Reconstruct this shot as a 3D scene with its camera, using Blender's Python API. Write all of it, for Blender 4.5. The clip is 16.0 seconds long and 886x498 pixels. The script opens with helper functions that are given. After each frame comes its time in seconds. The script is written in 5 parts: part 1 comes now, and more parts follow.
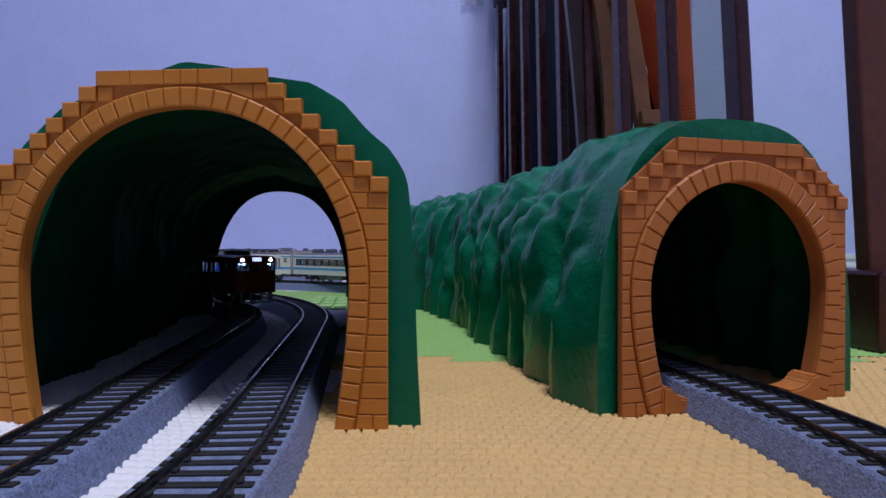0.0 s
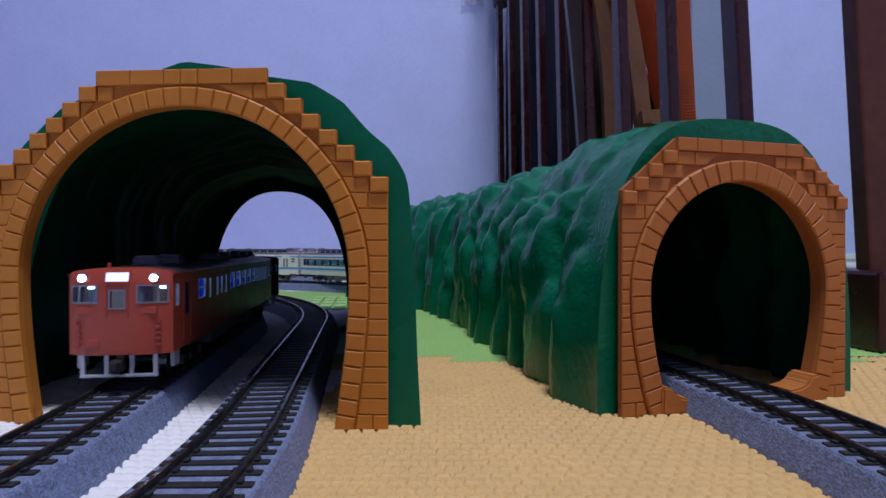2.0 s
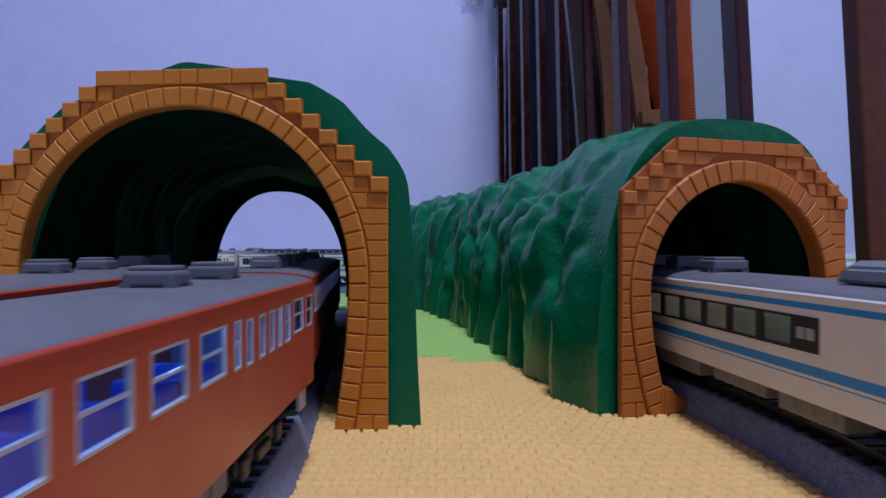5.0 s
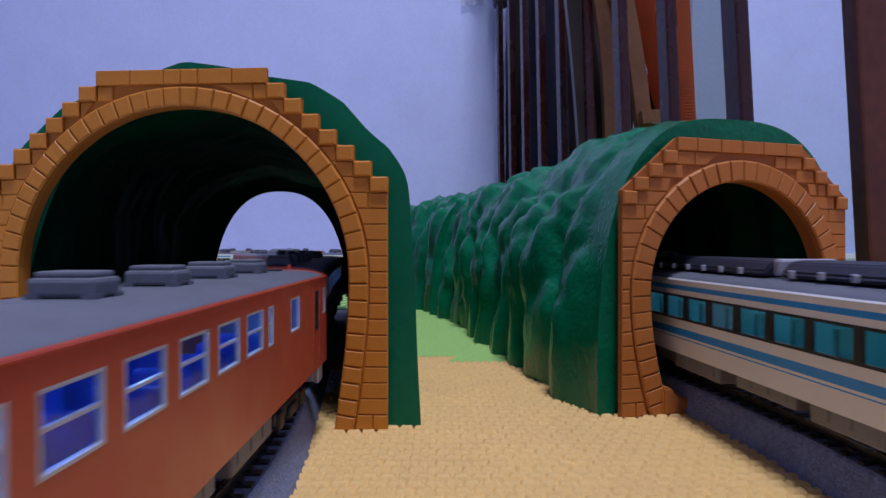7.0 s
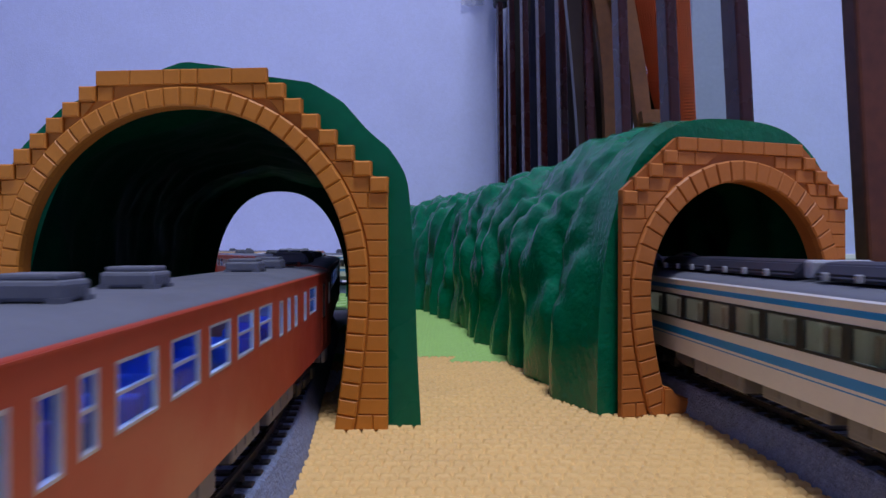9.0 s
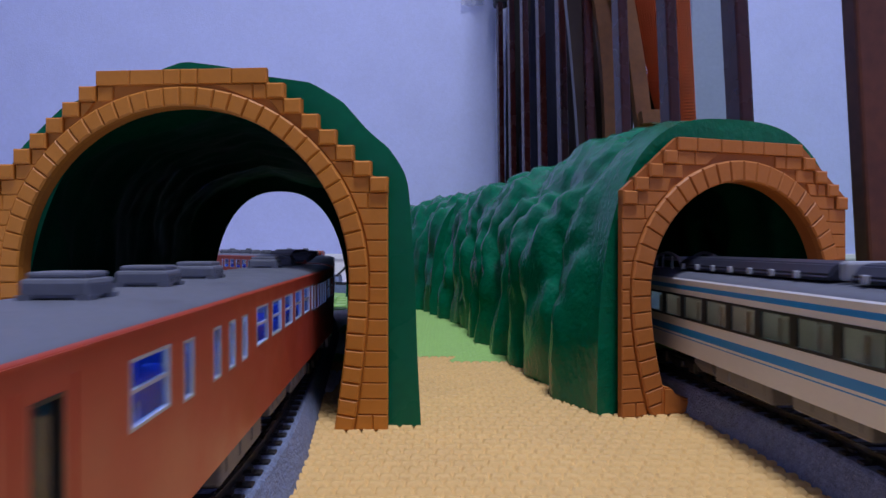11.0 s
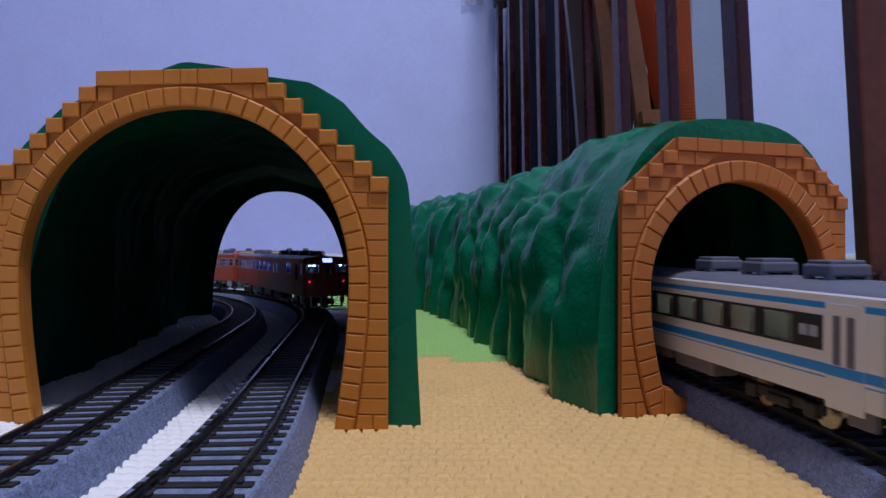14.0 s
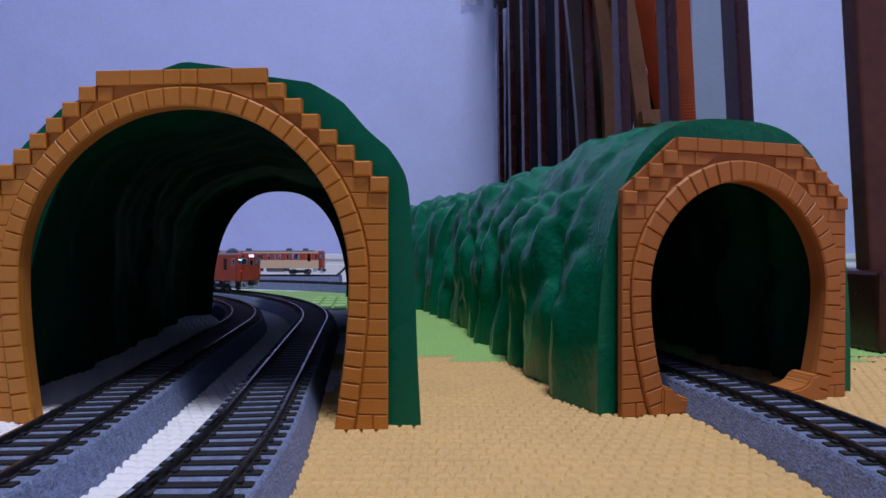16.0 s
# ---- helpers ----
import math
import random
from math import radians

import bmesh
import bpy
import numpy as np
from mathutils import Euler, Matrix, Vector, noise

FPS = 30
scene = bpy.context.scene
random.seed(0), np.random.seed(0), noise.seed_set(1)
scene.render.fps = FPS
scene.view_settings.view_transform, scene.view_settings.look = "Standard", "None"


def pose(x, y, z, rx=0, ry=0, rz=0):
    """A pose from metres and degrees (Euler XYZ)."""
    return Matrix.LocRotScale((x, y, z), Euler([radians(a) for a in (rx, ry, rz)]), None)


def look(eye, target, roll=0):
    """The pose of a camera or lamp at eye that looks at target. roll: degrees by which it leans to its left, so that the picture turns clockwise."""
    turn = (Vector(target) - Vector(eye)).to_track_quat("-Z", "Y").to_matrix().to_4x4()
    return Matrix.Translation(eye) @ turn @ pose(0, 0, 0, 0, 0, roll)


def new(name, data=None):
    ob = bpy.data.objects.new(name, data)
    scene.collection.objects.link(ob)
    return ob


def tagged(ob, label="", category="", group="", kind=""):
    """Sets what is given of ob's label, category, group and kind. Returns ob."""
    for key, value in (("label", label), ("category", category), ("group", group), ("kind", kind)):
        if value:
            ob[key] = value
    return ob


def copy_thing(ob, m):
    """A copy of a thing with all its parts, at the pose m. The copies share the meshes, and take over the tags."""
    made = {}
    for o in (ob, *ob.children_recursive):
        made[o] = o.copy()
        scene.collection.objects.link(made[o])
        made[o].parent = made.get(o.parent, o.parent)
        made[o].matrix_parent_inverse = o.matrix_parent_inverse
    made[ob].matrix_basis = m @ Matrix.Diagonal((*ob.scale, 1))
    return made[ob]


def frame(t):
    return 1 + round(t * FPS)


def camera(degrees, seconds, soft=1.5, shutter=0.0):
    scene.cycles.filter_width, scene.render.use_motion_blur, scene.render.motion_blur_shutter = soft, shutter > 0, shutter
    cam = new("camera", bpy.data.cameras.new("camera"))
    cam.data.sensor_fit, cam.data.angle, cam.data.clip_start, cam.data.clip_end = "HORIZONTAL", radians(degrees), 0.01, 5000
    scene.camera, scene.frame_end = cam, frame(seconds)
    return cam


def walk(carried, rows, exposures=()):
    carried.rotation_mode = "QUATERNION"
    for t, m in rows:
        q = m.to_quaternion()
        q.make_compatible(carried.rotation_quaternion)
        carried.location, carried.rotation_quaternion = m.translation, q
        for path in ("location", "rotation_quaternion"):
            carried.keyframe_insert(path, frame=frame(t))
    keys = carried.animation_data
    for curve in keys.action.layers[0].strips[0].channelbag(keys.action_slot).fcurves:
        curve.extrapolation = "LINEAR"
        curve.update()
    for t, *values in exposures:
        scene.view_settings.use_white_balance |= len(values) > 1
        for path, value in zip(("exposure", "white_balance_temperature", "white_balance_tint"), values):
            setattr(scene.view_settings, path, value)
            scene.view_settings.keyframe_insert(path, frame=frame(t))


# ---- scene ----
cam = camera(71.0, 16.0, shutter=0.4)
EYE = (0.0, 0.0, 0.0645)
CAM = look(EYE, (0.0, 1.0, EYE[2] - 0.0045))
walk(cam, [(0.0, CAM), (16.0, CAM)], exposures=[(0.0, 0.0), (2.4, 0.0), (3.4, 0.13), (11.6, 0.12), (12.3, 0.0), (16.0, 0.0)])

# ---- light: dim cool room light from a ceiling lamp behind the camera ----
world = bpy.data.worlds.new("world")
scene.world = world
world.use_nodes = True
world.node_tree.nodes["Background"].inputs[0].default_value = (0.55, 0.63, 1.0, 1)
world.node_tree.nodes["Background"].inputs[1].default_value = 0.05


def area_lamp(name, at, target, size, power, color):
    d = bpy.data.lights.new(name, "AREA")
    d.shape, d.size, d.energy, d.color = "DISK", size, power, color
    ob = new(name, d)
    ob.matrix_world = look(at, target)
    return ob


area_lamp("ceiling_lamp_light", (0.2, -0.28, 2.285), (0.2, -0.1, 0), 0.42, 49, (0.81, 0.84, 1.0))


# ---- materials ----
def mat(name, color, rough=0.6, metal=0.0, var=0.15, scale=40.0, bump=0.0, bscale=400.0, spec=0.5, coat=0.0, emit=None, strength=0.0,
        island=0.0, wear=None):
    m = bpy.data.materials.new(name)
    m.use_nodes = True
    nt = m.node_tree
    b = nt.nodes["Principled BSDF"]
    b.inputs["Roughness"].default_value = rough
    b.inputs["Metallic"].default_value = metal
    b.inputs["Specular IOR Level"].default_value = spec
    b.inputs["Coat Weight"].default_value = coat
    co = nt.nodes.new("ShaderNodeTexCoord")
    n1 = nt.nodes.new("ShaderNodeTexNoise")
    n1.inputs["Scale"].default_value, n1.inputs["Detail"].default_value = scale, 6
    n2 = nt.nodes.new("ShaderNodeTexNoise")
    n2.inputs["Scale"].default_value, n2.inputs["Detail"].default_value = scale * 9, 4
    for n in (n1, n2):
        nt.links.new(co.outputs["Object"], n.inputs["Vector"])
    add = nt.nodes.new("ShaderNodeMath")
    add.operation = "ADD"
    nt.links.new(n1.outputs["Fac"], add.inputs[0])
    nt.links.new(n2.outputs["Fac"], add.inputs[1])
    src = add.outputs[0]
    if island:
        oi = nt.nodes.new("ShaderNodeObjectInfo")
        mu = nt.nodes.new("ShaderNodeMath")
        mu.operation, mu.inputs[1].default_value = "MULTIPLY_ADD", island
        nt.links.new(oi.outputs["Random"], mu.inputs[0])
        nt.links.new(src, mu.inputs[2])
        src = mu.outputs[0]
    ramp = nt.nodes.new("ShaderNodeMapRange")
    ramp.inputs["From Min"].default_value, ramp.inputs["From Max"].default_value = 0.6, 1.4 + island
    ramp.inputs["To Min"].default_value, ramp.inputs["To Max"].default_value = 1 - var, 1 + var
    nt.links.new(src, ramp.inputs["Value"])
    mix = nt.nodes.new("ShaderNodeVectorMath")
    mix.operation = "SCALE"
    mix.inputs[0].default_value = color
    nt.links.new(ramp.outputs[0], mix.inputs["Scale"])
    out = mix.outputs[0]
    if wear:
        n3 = nt.nodes.new("ShaderNodeTexNoise")
        n3.inputs["Scale"].default_value, n3.inputs["Detail"].default_value = scale * 3, 8
        nt.links.new(co.outputs["Object"], n3.inputs["Vector"])
        r3 = nt.nodes.new("ShaderNodeMapRange")
        r3.inputs["From Min"].default_value, r3.inputs["From Max"].default_value = 0.58, 0.72
        r3.inputs["To Max"].default_value = 0.6
        nt.links.new(n3.outputs["Fac"], r3.inputs["Value"])
        mx = nt.nodes.new("ShaderNodeMix")
        mx.data_type = "RGBA"
        nt.links.new(r3.outputs[0], mx.inputs[0])
        nt.links.new(out, mx.inputs[6])
        mx.inputs[7].default_value = (*wear, 1)
        out = mx.outputs[2]
    nt.links.new(out, b.inputs["Base Color"])
    rr = nt.nodes.new("ShaderNodeMapRange")
    rr.inputs["From Min"].default_value, rr.inputs["From Max"].default_value = 0.3, 0.7
    rr.inputs["To Min"].default_value, rr.inputs["To Max"].default_value = max(rough - 0.08, 0.02), min(rough + 0.08, 1)
    nt.links.new(n1.outputs["Fac"], rr.inputs["Value"])
    nt.links.new(rr.outputs[0], b.inputs["Roughness"])
    if bump:
        n4 = nt.nodes.new("ShaderNodeTexNoise")
        n4.inputs["Scale"].default_value, n4.inputs["Detail"].default_value = bscale, 5
        nt.links.new(co.outputs["Object"], n4.inputs["Vector"])
        bp = nt.nodes.new("ShaderNodeBump")
        bp.inputs["Strength"].default_value, bp.inputs["Distance"].default_value = bump, 0.001
        nt.links.new(n4.outputs["Fac"], bp.inputs["Height"])
        nt.links.new(bp.outputs[0], b.inputs["Normal"])
    if emit:
        b.inputs["Emission Color"].default_value = (*emit, 1)
        b.inputs["Emission Strength"].default_value = strength
    return m


def glass_mat(name, color, rough=0.03, alpha=0.25):
    m = bpy.data.materials.new(name)
    m.use_nodes = True
    nt = m.node_tree
    b = nt.nodes["Principled BSDF"]
    nt.nodes.remove(b)
    out = nt.nodes["Material Output"]
    tr = nt.nodes.new("ShaderNodeBsdfTransparent")
    tr.inputs[0].default_value = (*color, 1)
    gl = nt.nodes.new("ShaderNodeBsdfGlossy")
    gl.inputs["Roughness"].default_value = rough
    mx = nt.nodes.new("ShaderNodeMixShader")
    mx.inputs[0].default_value = alpha
    nt.links.new(tr.outputs[0], mx.inputs[1])
    nt.links.new(gl.outputs[0], mx.inputs[2])
    nt.links.new(mx.outputs[0], out.inputs[0])
    return m


M_WALL = mat("wallpaper", (0.51, 0.565, 0.90), 0.85, var=0.06, scale=14, bump=0.5, bscale=320)
M_WHITE = mat("white_paint", (0.78, 0.78, 0.8), 0.5, var=0.04, scale=8)
M_CEIL = mat("ceiling_paint", (0.75, 0.75, 0.75), 0.9, var=0.04, scale=6)
M_YEL = mat("tan_foam", (0.62, 0.40, 0.155), 0.75, var=0.09, scale=30, bump=0.25, bscale=900)
M_GRN = mat("green_foam", (0.26, 0.46, 0.13), 0.75, var=0.09, scale=30, bump=0.25, bscale=900)
M_LGRN = mat("pale_green_foam", (0.33, 0.54, 0.20), 0.75, var=0.08, scale=30)
M_WHT = mat("white_foam", (0.75, 0.74, 0.76), 0.75, var=0.06, scale=30, bump=0.25, bscale=900)
M_BALLAST = mat("ballast_grey", (0.150, 0.190, 0.32), 0.7, var=0.6, scale=420, bump=1.0, bscale=1100, wear=(0.38, 0.42, 0.54))
M_SLEEPER = mat("sleeper_black", (0.012, 0.011, 0.014), 0.6, var=0.3, scale=300, bump=0.3, bscale=1500)
M_RAIL = mat("rail_steel", (0.30, 0.29, 0.30), 0.28, metal=1.0, var=0.2, scale=120)
M_RAILSIDE = mat("rail_side", (0.02, 0.017, 0.016), 0.55, metal=0.0, var=0.3, scale=200)
M_HILL = mat("green_plastic", (0.002, 0.125, 0.062), 0.3, var=0.15, scale=25, bump=0.12, bscale=90, spec=0.2)
M_ROCK = mat("green_plastic_rock", (0.002, 0.125, 0.062), 0.2, var=0.2, scale=25, bump=0.5, bscale=380, spec=0.22)
# same plastic as M_HILL, its green darkened to paint in the tunnel's shade
M_HILLSHADE = mat("green_plastic_shaded", (0.0015, 0.062, 0.029), 0.7, var=0.2, scale=25, bump=0.1, bscale=120, spec=0.04)
M_BRICK = mat("orange_plastic", (0.50, 0.185, 0.026), 0.5, var=0.08, scale=60, bump=0.12, bscale=500, island=0.25, spec=0.3)
M_MORTAR = mat("orange_plastic_joint", (0.42, 0.150, 0.022), 0.55, var=0.08, scale=60, bump=0.1, bscale=500, spec=0.3)
M_BRICKRED = mat("brown_orange_plastic", (0.42, 0.145, 0.034), 0.5, var=0.08, scale=60, bump=0.12, bscale=500, island=0.25, spec=0.3)
M_MORTARRED = mat("brown_orange_plastic_joint", (0.34, 0.110, 0.026), 0.55, var=0.08, scale=60, bump=0.1, bscale=500, spec=0.3)
M_RED = mat("vermilion_paint", (0.37, 0.054, 0.030), 0.36, var=0.05, scale=90, bump=0.03, bscale=1500)
M_ROOF = mat("grey_roof_paint", (0.105, 0.115, 0.155), 0.5, var=0.08, scale=80, bump=0.05, bscale=1500)
M_DARKROOF = mat("dark_roof_paint", (0.018, 0.02, 0.038), 0.5, var=0.12, scale=80)
M_CREAM = mat("cream_white_paint", (0.71, 0.69, 0.61), 0.36, var=0.05, scale=90)
M_BEIGE = mat("beige_cream_paint", (0.62, 0.45, 0.30), 0.4, var=0.05, scale=90)
M_TEALSEAT = mat("teal_seat", (0.03, 0.26, 0.34), 0.7, var=0.15, scale=200)
M_WPAINT = mat("train_white_paint", (0.68, 0.68, 0.74), 0.34, var=0.04, scale=90)
M_BLUE = mat("train_blue_paint", (0.025, 0.26, 0.60), 0.36, var=0.05, scale=90)
M_BLACK = mat("black_plastic", (0.012, 0.012, 0.014), 0.5, var=0.2, scale=120)
M_GREY = mat("grey_plastic", (0.12, 0.12, 0.14), 0.55, var=0.12, scale=120)
M_LGREY = mat("light_grey_metal", (0.42, 0.44, 0.50), 0.35, metal=0.3, var=0.06, scale=120)
M_SEAT = mat("blue_seat", (0.015, 0.06, 0.42), 0.7, var=0.15, scale=200)
M_SEATB = mat("beige_seat", (0.30, 0.20, 0.14), 0.7, var=0.15, scale=200)
M_INNER = mat("cabin_lining", (0.20, 0.23, 0.33), 0.6, var=0.06, scale=100)
M_LED = mat("cabin_led", (0.8, 0.85, 1.0), 0.4, emit=(0.13, 0.30, 1.0), strength=13)
M_LEDW = mat("cabin_tube", (0.8, 0.9, 0.95), 0.4, emit=(0.75, 0.95, 1.0), strength=8)
M_SIGN = mat("lit_sign", (0.8, 0.85, 1.0), 0.4, emit=(0.45, 0.57, 1.0), strength=1.5)
# glow of the cab lamps, and of the boxes added as window glints
M_SPOT = mat("cab_lamp_and_glint_glow", (0.8, 0.9, 1.0), 0.4, emit=(0.55, 0.80, 1.0), strength=14)
M_RIM = mat("window_rim", (0.20, 0.21, 0.26), 0.4, metal=0.2, var=0.06, scale=120)
M_HEAD = mat("lit_headlamp", (0.9, 0.9, 1.0), 0.3, emit=(0.85, 0.88, 1.0), strength=16)
M_TAIL = mat("lit_tail_lamp", (0.4, 0.03, 0.03), 0.3, emit=(1.0, 0.03, 0.05), strength=0.7)
M_MARK = mat("lit_train_mark", (0.8, 0.95, 0.9), 0.4, emit=(0.62, 1.0, 0.88), strength=2.2)
M_REDLENS = mat("red_lens", (0.25, 0.012, 0.012), 0.25, var=0.1)
M_PANE = glass_mat("window_glass", (0.72, 0.82, 0.95), 0.04, 0.06)
M_DKPANE = glass_mat("tinted_glass", (0.30, 0.38, 0.42), 0.04, 0.12)
M_WOOD = mat("dark_stained_wood", (0.040, 0.009, 0.009), 0.26, var=0.3, scale=18, bump=0.02, bscale=120, spec=0.4)
M_ORANGE = mat("orange_mesh_fabric", (0.42, 0.075, 0.02), 0.7, var=0.2, scale=30)
M_TANWOOD = mat("tan_bentwood", (0.17, 0.07, 0.028), 0.4, var=0.3, scale=15)
M_NAVY = mat("navy_fabric", (0.010, 0.011, 0.024), 0.9, var=0.3, scale=30, bump=0.4, bscale=300, spec=0.1)
M_POST = mat("brown_wood", (0.080, 0.026, 0.016), 0.4, var=0.35, scale=14, bump=0.05, bscale=200, spec=0.3)
M_DARKWOOD = mat("dark_bentwood", (0.020, 0.010, 0.008), 0.4, var=0.3, scale=15)
M_BROWNCLOTH = mat("dark_brown_cloth", (0.05, 0.012, 0.008), 0.9, var=0.3, scale=30)
M_GREYCLOTH = mat("grey_brown_cloth", (0.013, 0.012, 0.014), 0.9, var=0.3, scale=20, bump=0.3, bscale=200, spec=0.1)
M_BROWNDARK = mat("dark_brown_felt", (0.016, 0.010, 0.010), 0.9, var=0.3, scale=30, bump=0.4, bscale=300, spec=0.1)
M_FILM = glass_mat("plastic_film", (0.9, 0.91, 0.95), 0.6, 0.18)
M_WALLSHADE = mat("blue_grey_wall_shade", (0.24, 0.29, 0.42), 0.8, var=0.08, scale=12)


# ---- mesh helpers ----
def part(name, bm, material, parent=None, label="", smooth=False):
    me = bpy.data.meshes.new(name)
    bm.to_mesh(me)
    bm.free()
    for m in material if isinstance(material, (list, tuple)) else [material]:
        me.materials.append(m)
    if smooth:
        for p in me.polygons:
            p.use_smooth = True
    ob = new(name, me)
    if parent is not None:
        ob.parent = parent
    if label:
        ob["label"] = label
    return ob


def box(bm, c, s, bevel=0.0, m=None, mi=0):
    r = bmesh.ops.create_cube(bm, size=1.0)
    mm = Matrix.Translation(c) @ Matrix.Diagonal((*s, 1))
    if m is not None:
        mm = m @ mm
    bmesh.ops.transform(bm, matrix=mm, verts=r["verts"])
    faces = {f for v in r["verts"] for f in v.link_faces}
    for f in faces:
        f.material_index = mi
    if bevel:
        edges = {e for f in faces for e in f.edges}
        bmesh.ops.bevel(bm, geom=list(edges), offset=bevel, segments=2, affect="EDGES", profile=0.5)
    return r["verts"]


def cyl(bm, a, b, r, n=16, r2=None, mi=0):
    a, b = Vector(a), Vector(b)
    d = b - a
    q = d.to_track_quat("Z", "Y").to_matrix().to_4x4()
    res = bmesh.ops.create_cone(bm, cap_ends=True, segments=n, radius1=r, radius2=r if r2 is None else r2, depth=d.length)
    bmesh.ops.transform(bm, matrix=Matrix.Translation((a + b) / 2) @ q, verts=res["verts"])
    for f in {f for v in res["verts"] for f in v.link_faces}:
        f.material_index = mi
    return res["verts"]


def prism(bm, poly, d0, d1, to=lambda u, w, d: (u, d, w), mi=0):
    a = [bm.verts.new(to(u, w, d0)) for u, w in poly]
    b = [bm.verts.new(to(u, w, d1)) for u, w in poly]
    fs = [bm.faces.new(a), bm.faces.new(b[::-1])]
    for i in range(len(poly)):
        j = (i + 1) % len(poly)
        fs.append(bm.faces.new((a[j], a[i], b[i], b[j])))
    for f in fs:
        f.material_index = mi
    return fs


def fix(bm):
    bmesh.ops.recalc_face_normals(bm, faces=bm.faces)
    return bm


def thing(name, label, category, group="", kind="", m=None):
    ob = tagged(new(name), label, category, group, kind)
    ob.empty_display_size = 0.02
    if m is not None:
        ob.matrix_world = m
    return ob


# ---- lines of the tracks: straight runs and arcs, sampled every 5 mm ----
def line_of(start, heading, legs, step=0.005):
    """heading: radians to the left of +y. legs: (length, radius), radius 0 straight, positive turns left."""
    x, y, h = start[0], start[1], heading
    pts = [(x, y, h)]
    for length, radius in legs:
        n = max(1, round(length / step))
        for _ in range(n):
            dh = (length / n) / radius if radius else 0.0
            x += -math.sin(h + dh / 2) * length / n
            y += math.cos(h + dh / 2) * length / n
            h += dh
            pts.append((x, y, h))
    return pts


STEP = 0.005
HEAD = math.radians(7.3)
R_OUT, GAP = 0.47, 0.0535
B0, A0 = (-0.056, -2.0), (-0.056 - GAP, -2.0)
EASE = 0.55


def double_line(start, off):
    return line_of(start, 0.0, [(2.13, 0), ((EASE - off) * HEAD, EASE - off), (0.232, 0), ((R_OUT - off) * math.radians(190), R_OUT - off), (0.9, 0)])


LINE_B, LINE_A = double_line(B0, 0.0), double_line(A0, GAP)
# the line of the long tunnel runs away from the camera, then swings left along the far side
LINE_C = line_of((0.117, -2.0), 0.0, [(2.16, 0), (0.0785, 0.5), (0.316, 0), (0.654, 0.5), (2.5, 0)])
LINE_D = line_of((-0.185, 1.12), math.radians(88), [(1.4, 0)])


def at_line(line, s):
    """Point and heading at the run s metres from the line's start."""
    k = s / STEP_OF[id(line)]
    i = min(max(int(math.floor(k)), 0), len(line) - 2)
    f = k - i
    (x0, y0, h0), (x1, y1, h1) = line[i], line[i + 1]
    return x0 + (x1 - x0) * f, y0 + (y1 - y0) * f, h0 + (h1 - h0) * f


def resample(line, step=0.004):
    p = np.array(line)
    d = np.concatenate([[0], np.cumsum(np.hypot(np.diff(p[:, 0]), np.diff(p[:, 1])))])
    n = int(d[-1] / step)
    s = np.arange(n + 1) * step
    return [tuple(float(np.interp(v, d, p[:, k])) for k in range(3)) for v in s]


LINE_A, LINE_B, LINE_C, LINE_D = (resample(v) for v in (LINE_A, LINE_B, LINE_C, LINE_D))
STEP_OF = {id(v): 0.004 for v in (LINE_A, LINE_B, LINE_C, LINE_D)}
RAIL_Z = 0.013


def run_at_y(line, y):
    """The first run at which the line passes the depth y."""
    for i, p in enumerate(line):
        if p[1] >= y:
            return i * 0.004
    return 0.0


# ---- structure ----
def slab(name, c, s, material, label, category, m=None):
    bm = bmesh.new()
    box(bm, c, s)
    return tagged(part(name, bm, material), label, category, kind="structure")


slab("floor", (0, -0.2, -0.04), (7.0, 5.6, 0.05), mat("floor_wood", (0.20, 0.12, 0.07), 0.4, var=0.2, scale=10), "plain wooden floor under the foam mats", "floor")
WALL_Y = 1.52
slab("wall_north", (0, WALL_Y + 0.05, 1.2), (7.0, 0.1, 2.45), M_WALL, "pale bluish textured wallpaper wall behind the layout", "wall")
slab("wall_south", (0, -2.95, 1.2), (7.0, 0.1, 2.45), M_WALL, "pale wallpaper wall behind the camera", "wall")
slab("wall_west", (-2.6, -0.7, 1.2), (0.1, 4.4, 2.45), M_WALL, "pale wallpaper wall at the side", "wall")
slab("wall_east", (1.7, -0.7, 1.2), (0.1, 4.4, 2.45), M_WALL, "pale wallpaper wall behind the furniture", "wall")
slab("ceiling", (0, -0.7, 2.45), (7.0, 4.6, 0.05), M_CEIL, "plain white ceiling", "ceiling")
bm = bmesh.new()
box(bm, (0, WALL_Y - 0.005, 0.0395), (5.0, 0.010, 0.013), 0.002)
box(bm, (0, WALL_Y - 0.002, 0.026), (5.0, 0.004, 0.018))
box(bm, (0, WALL_Y - 0.008, 0.003), (5.0, 0.016, 0.036), 0.002)
tagged(part("baseboard", bm, M_WHITE), "white painted skirting board with a groove along the wall", "skirting board", kind="structure")


# ---- foam play mats with interlocking teeth ----
TILE = 0.28
MAT_X0, MAT_Y0 = -0.065, 0.345


def tooth_edge(a, b, out, sign, n=3, depth=0.016):
    """Points from a towards b (b left out) with n dovetail teeth; sign +1 tabs, -1 notches."""
    a, b, out = Vector(a), Vector(b), Vector(out)
    d = (b - a) / n
    pts = []
    for k in range(n):
        p = a + d * k
        pts.append(p)
        o = out * depth * (1 if (k % 2 == 0) else -1) * sign
        pts += [p + d * 0.28, p + d * 0.22 + o, p + d * 0.78 + o, p + d * 0.72]
    return pts


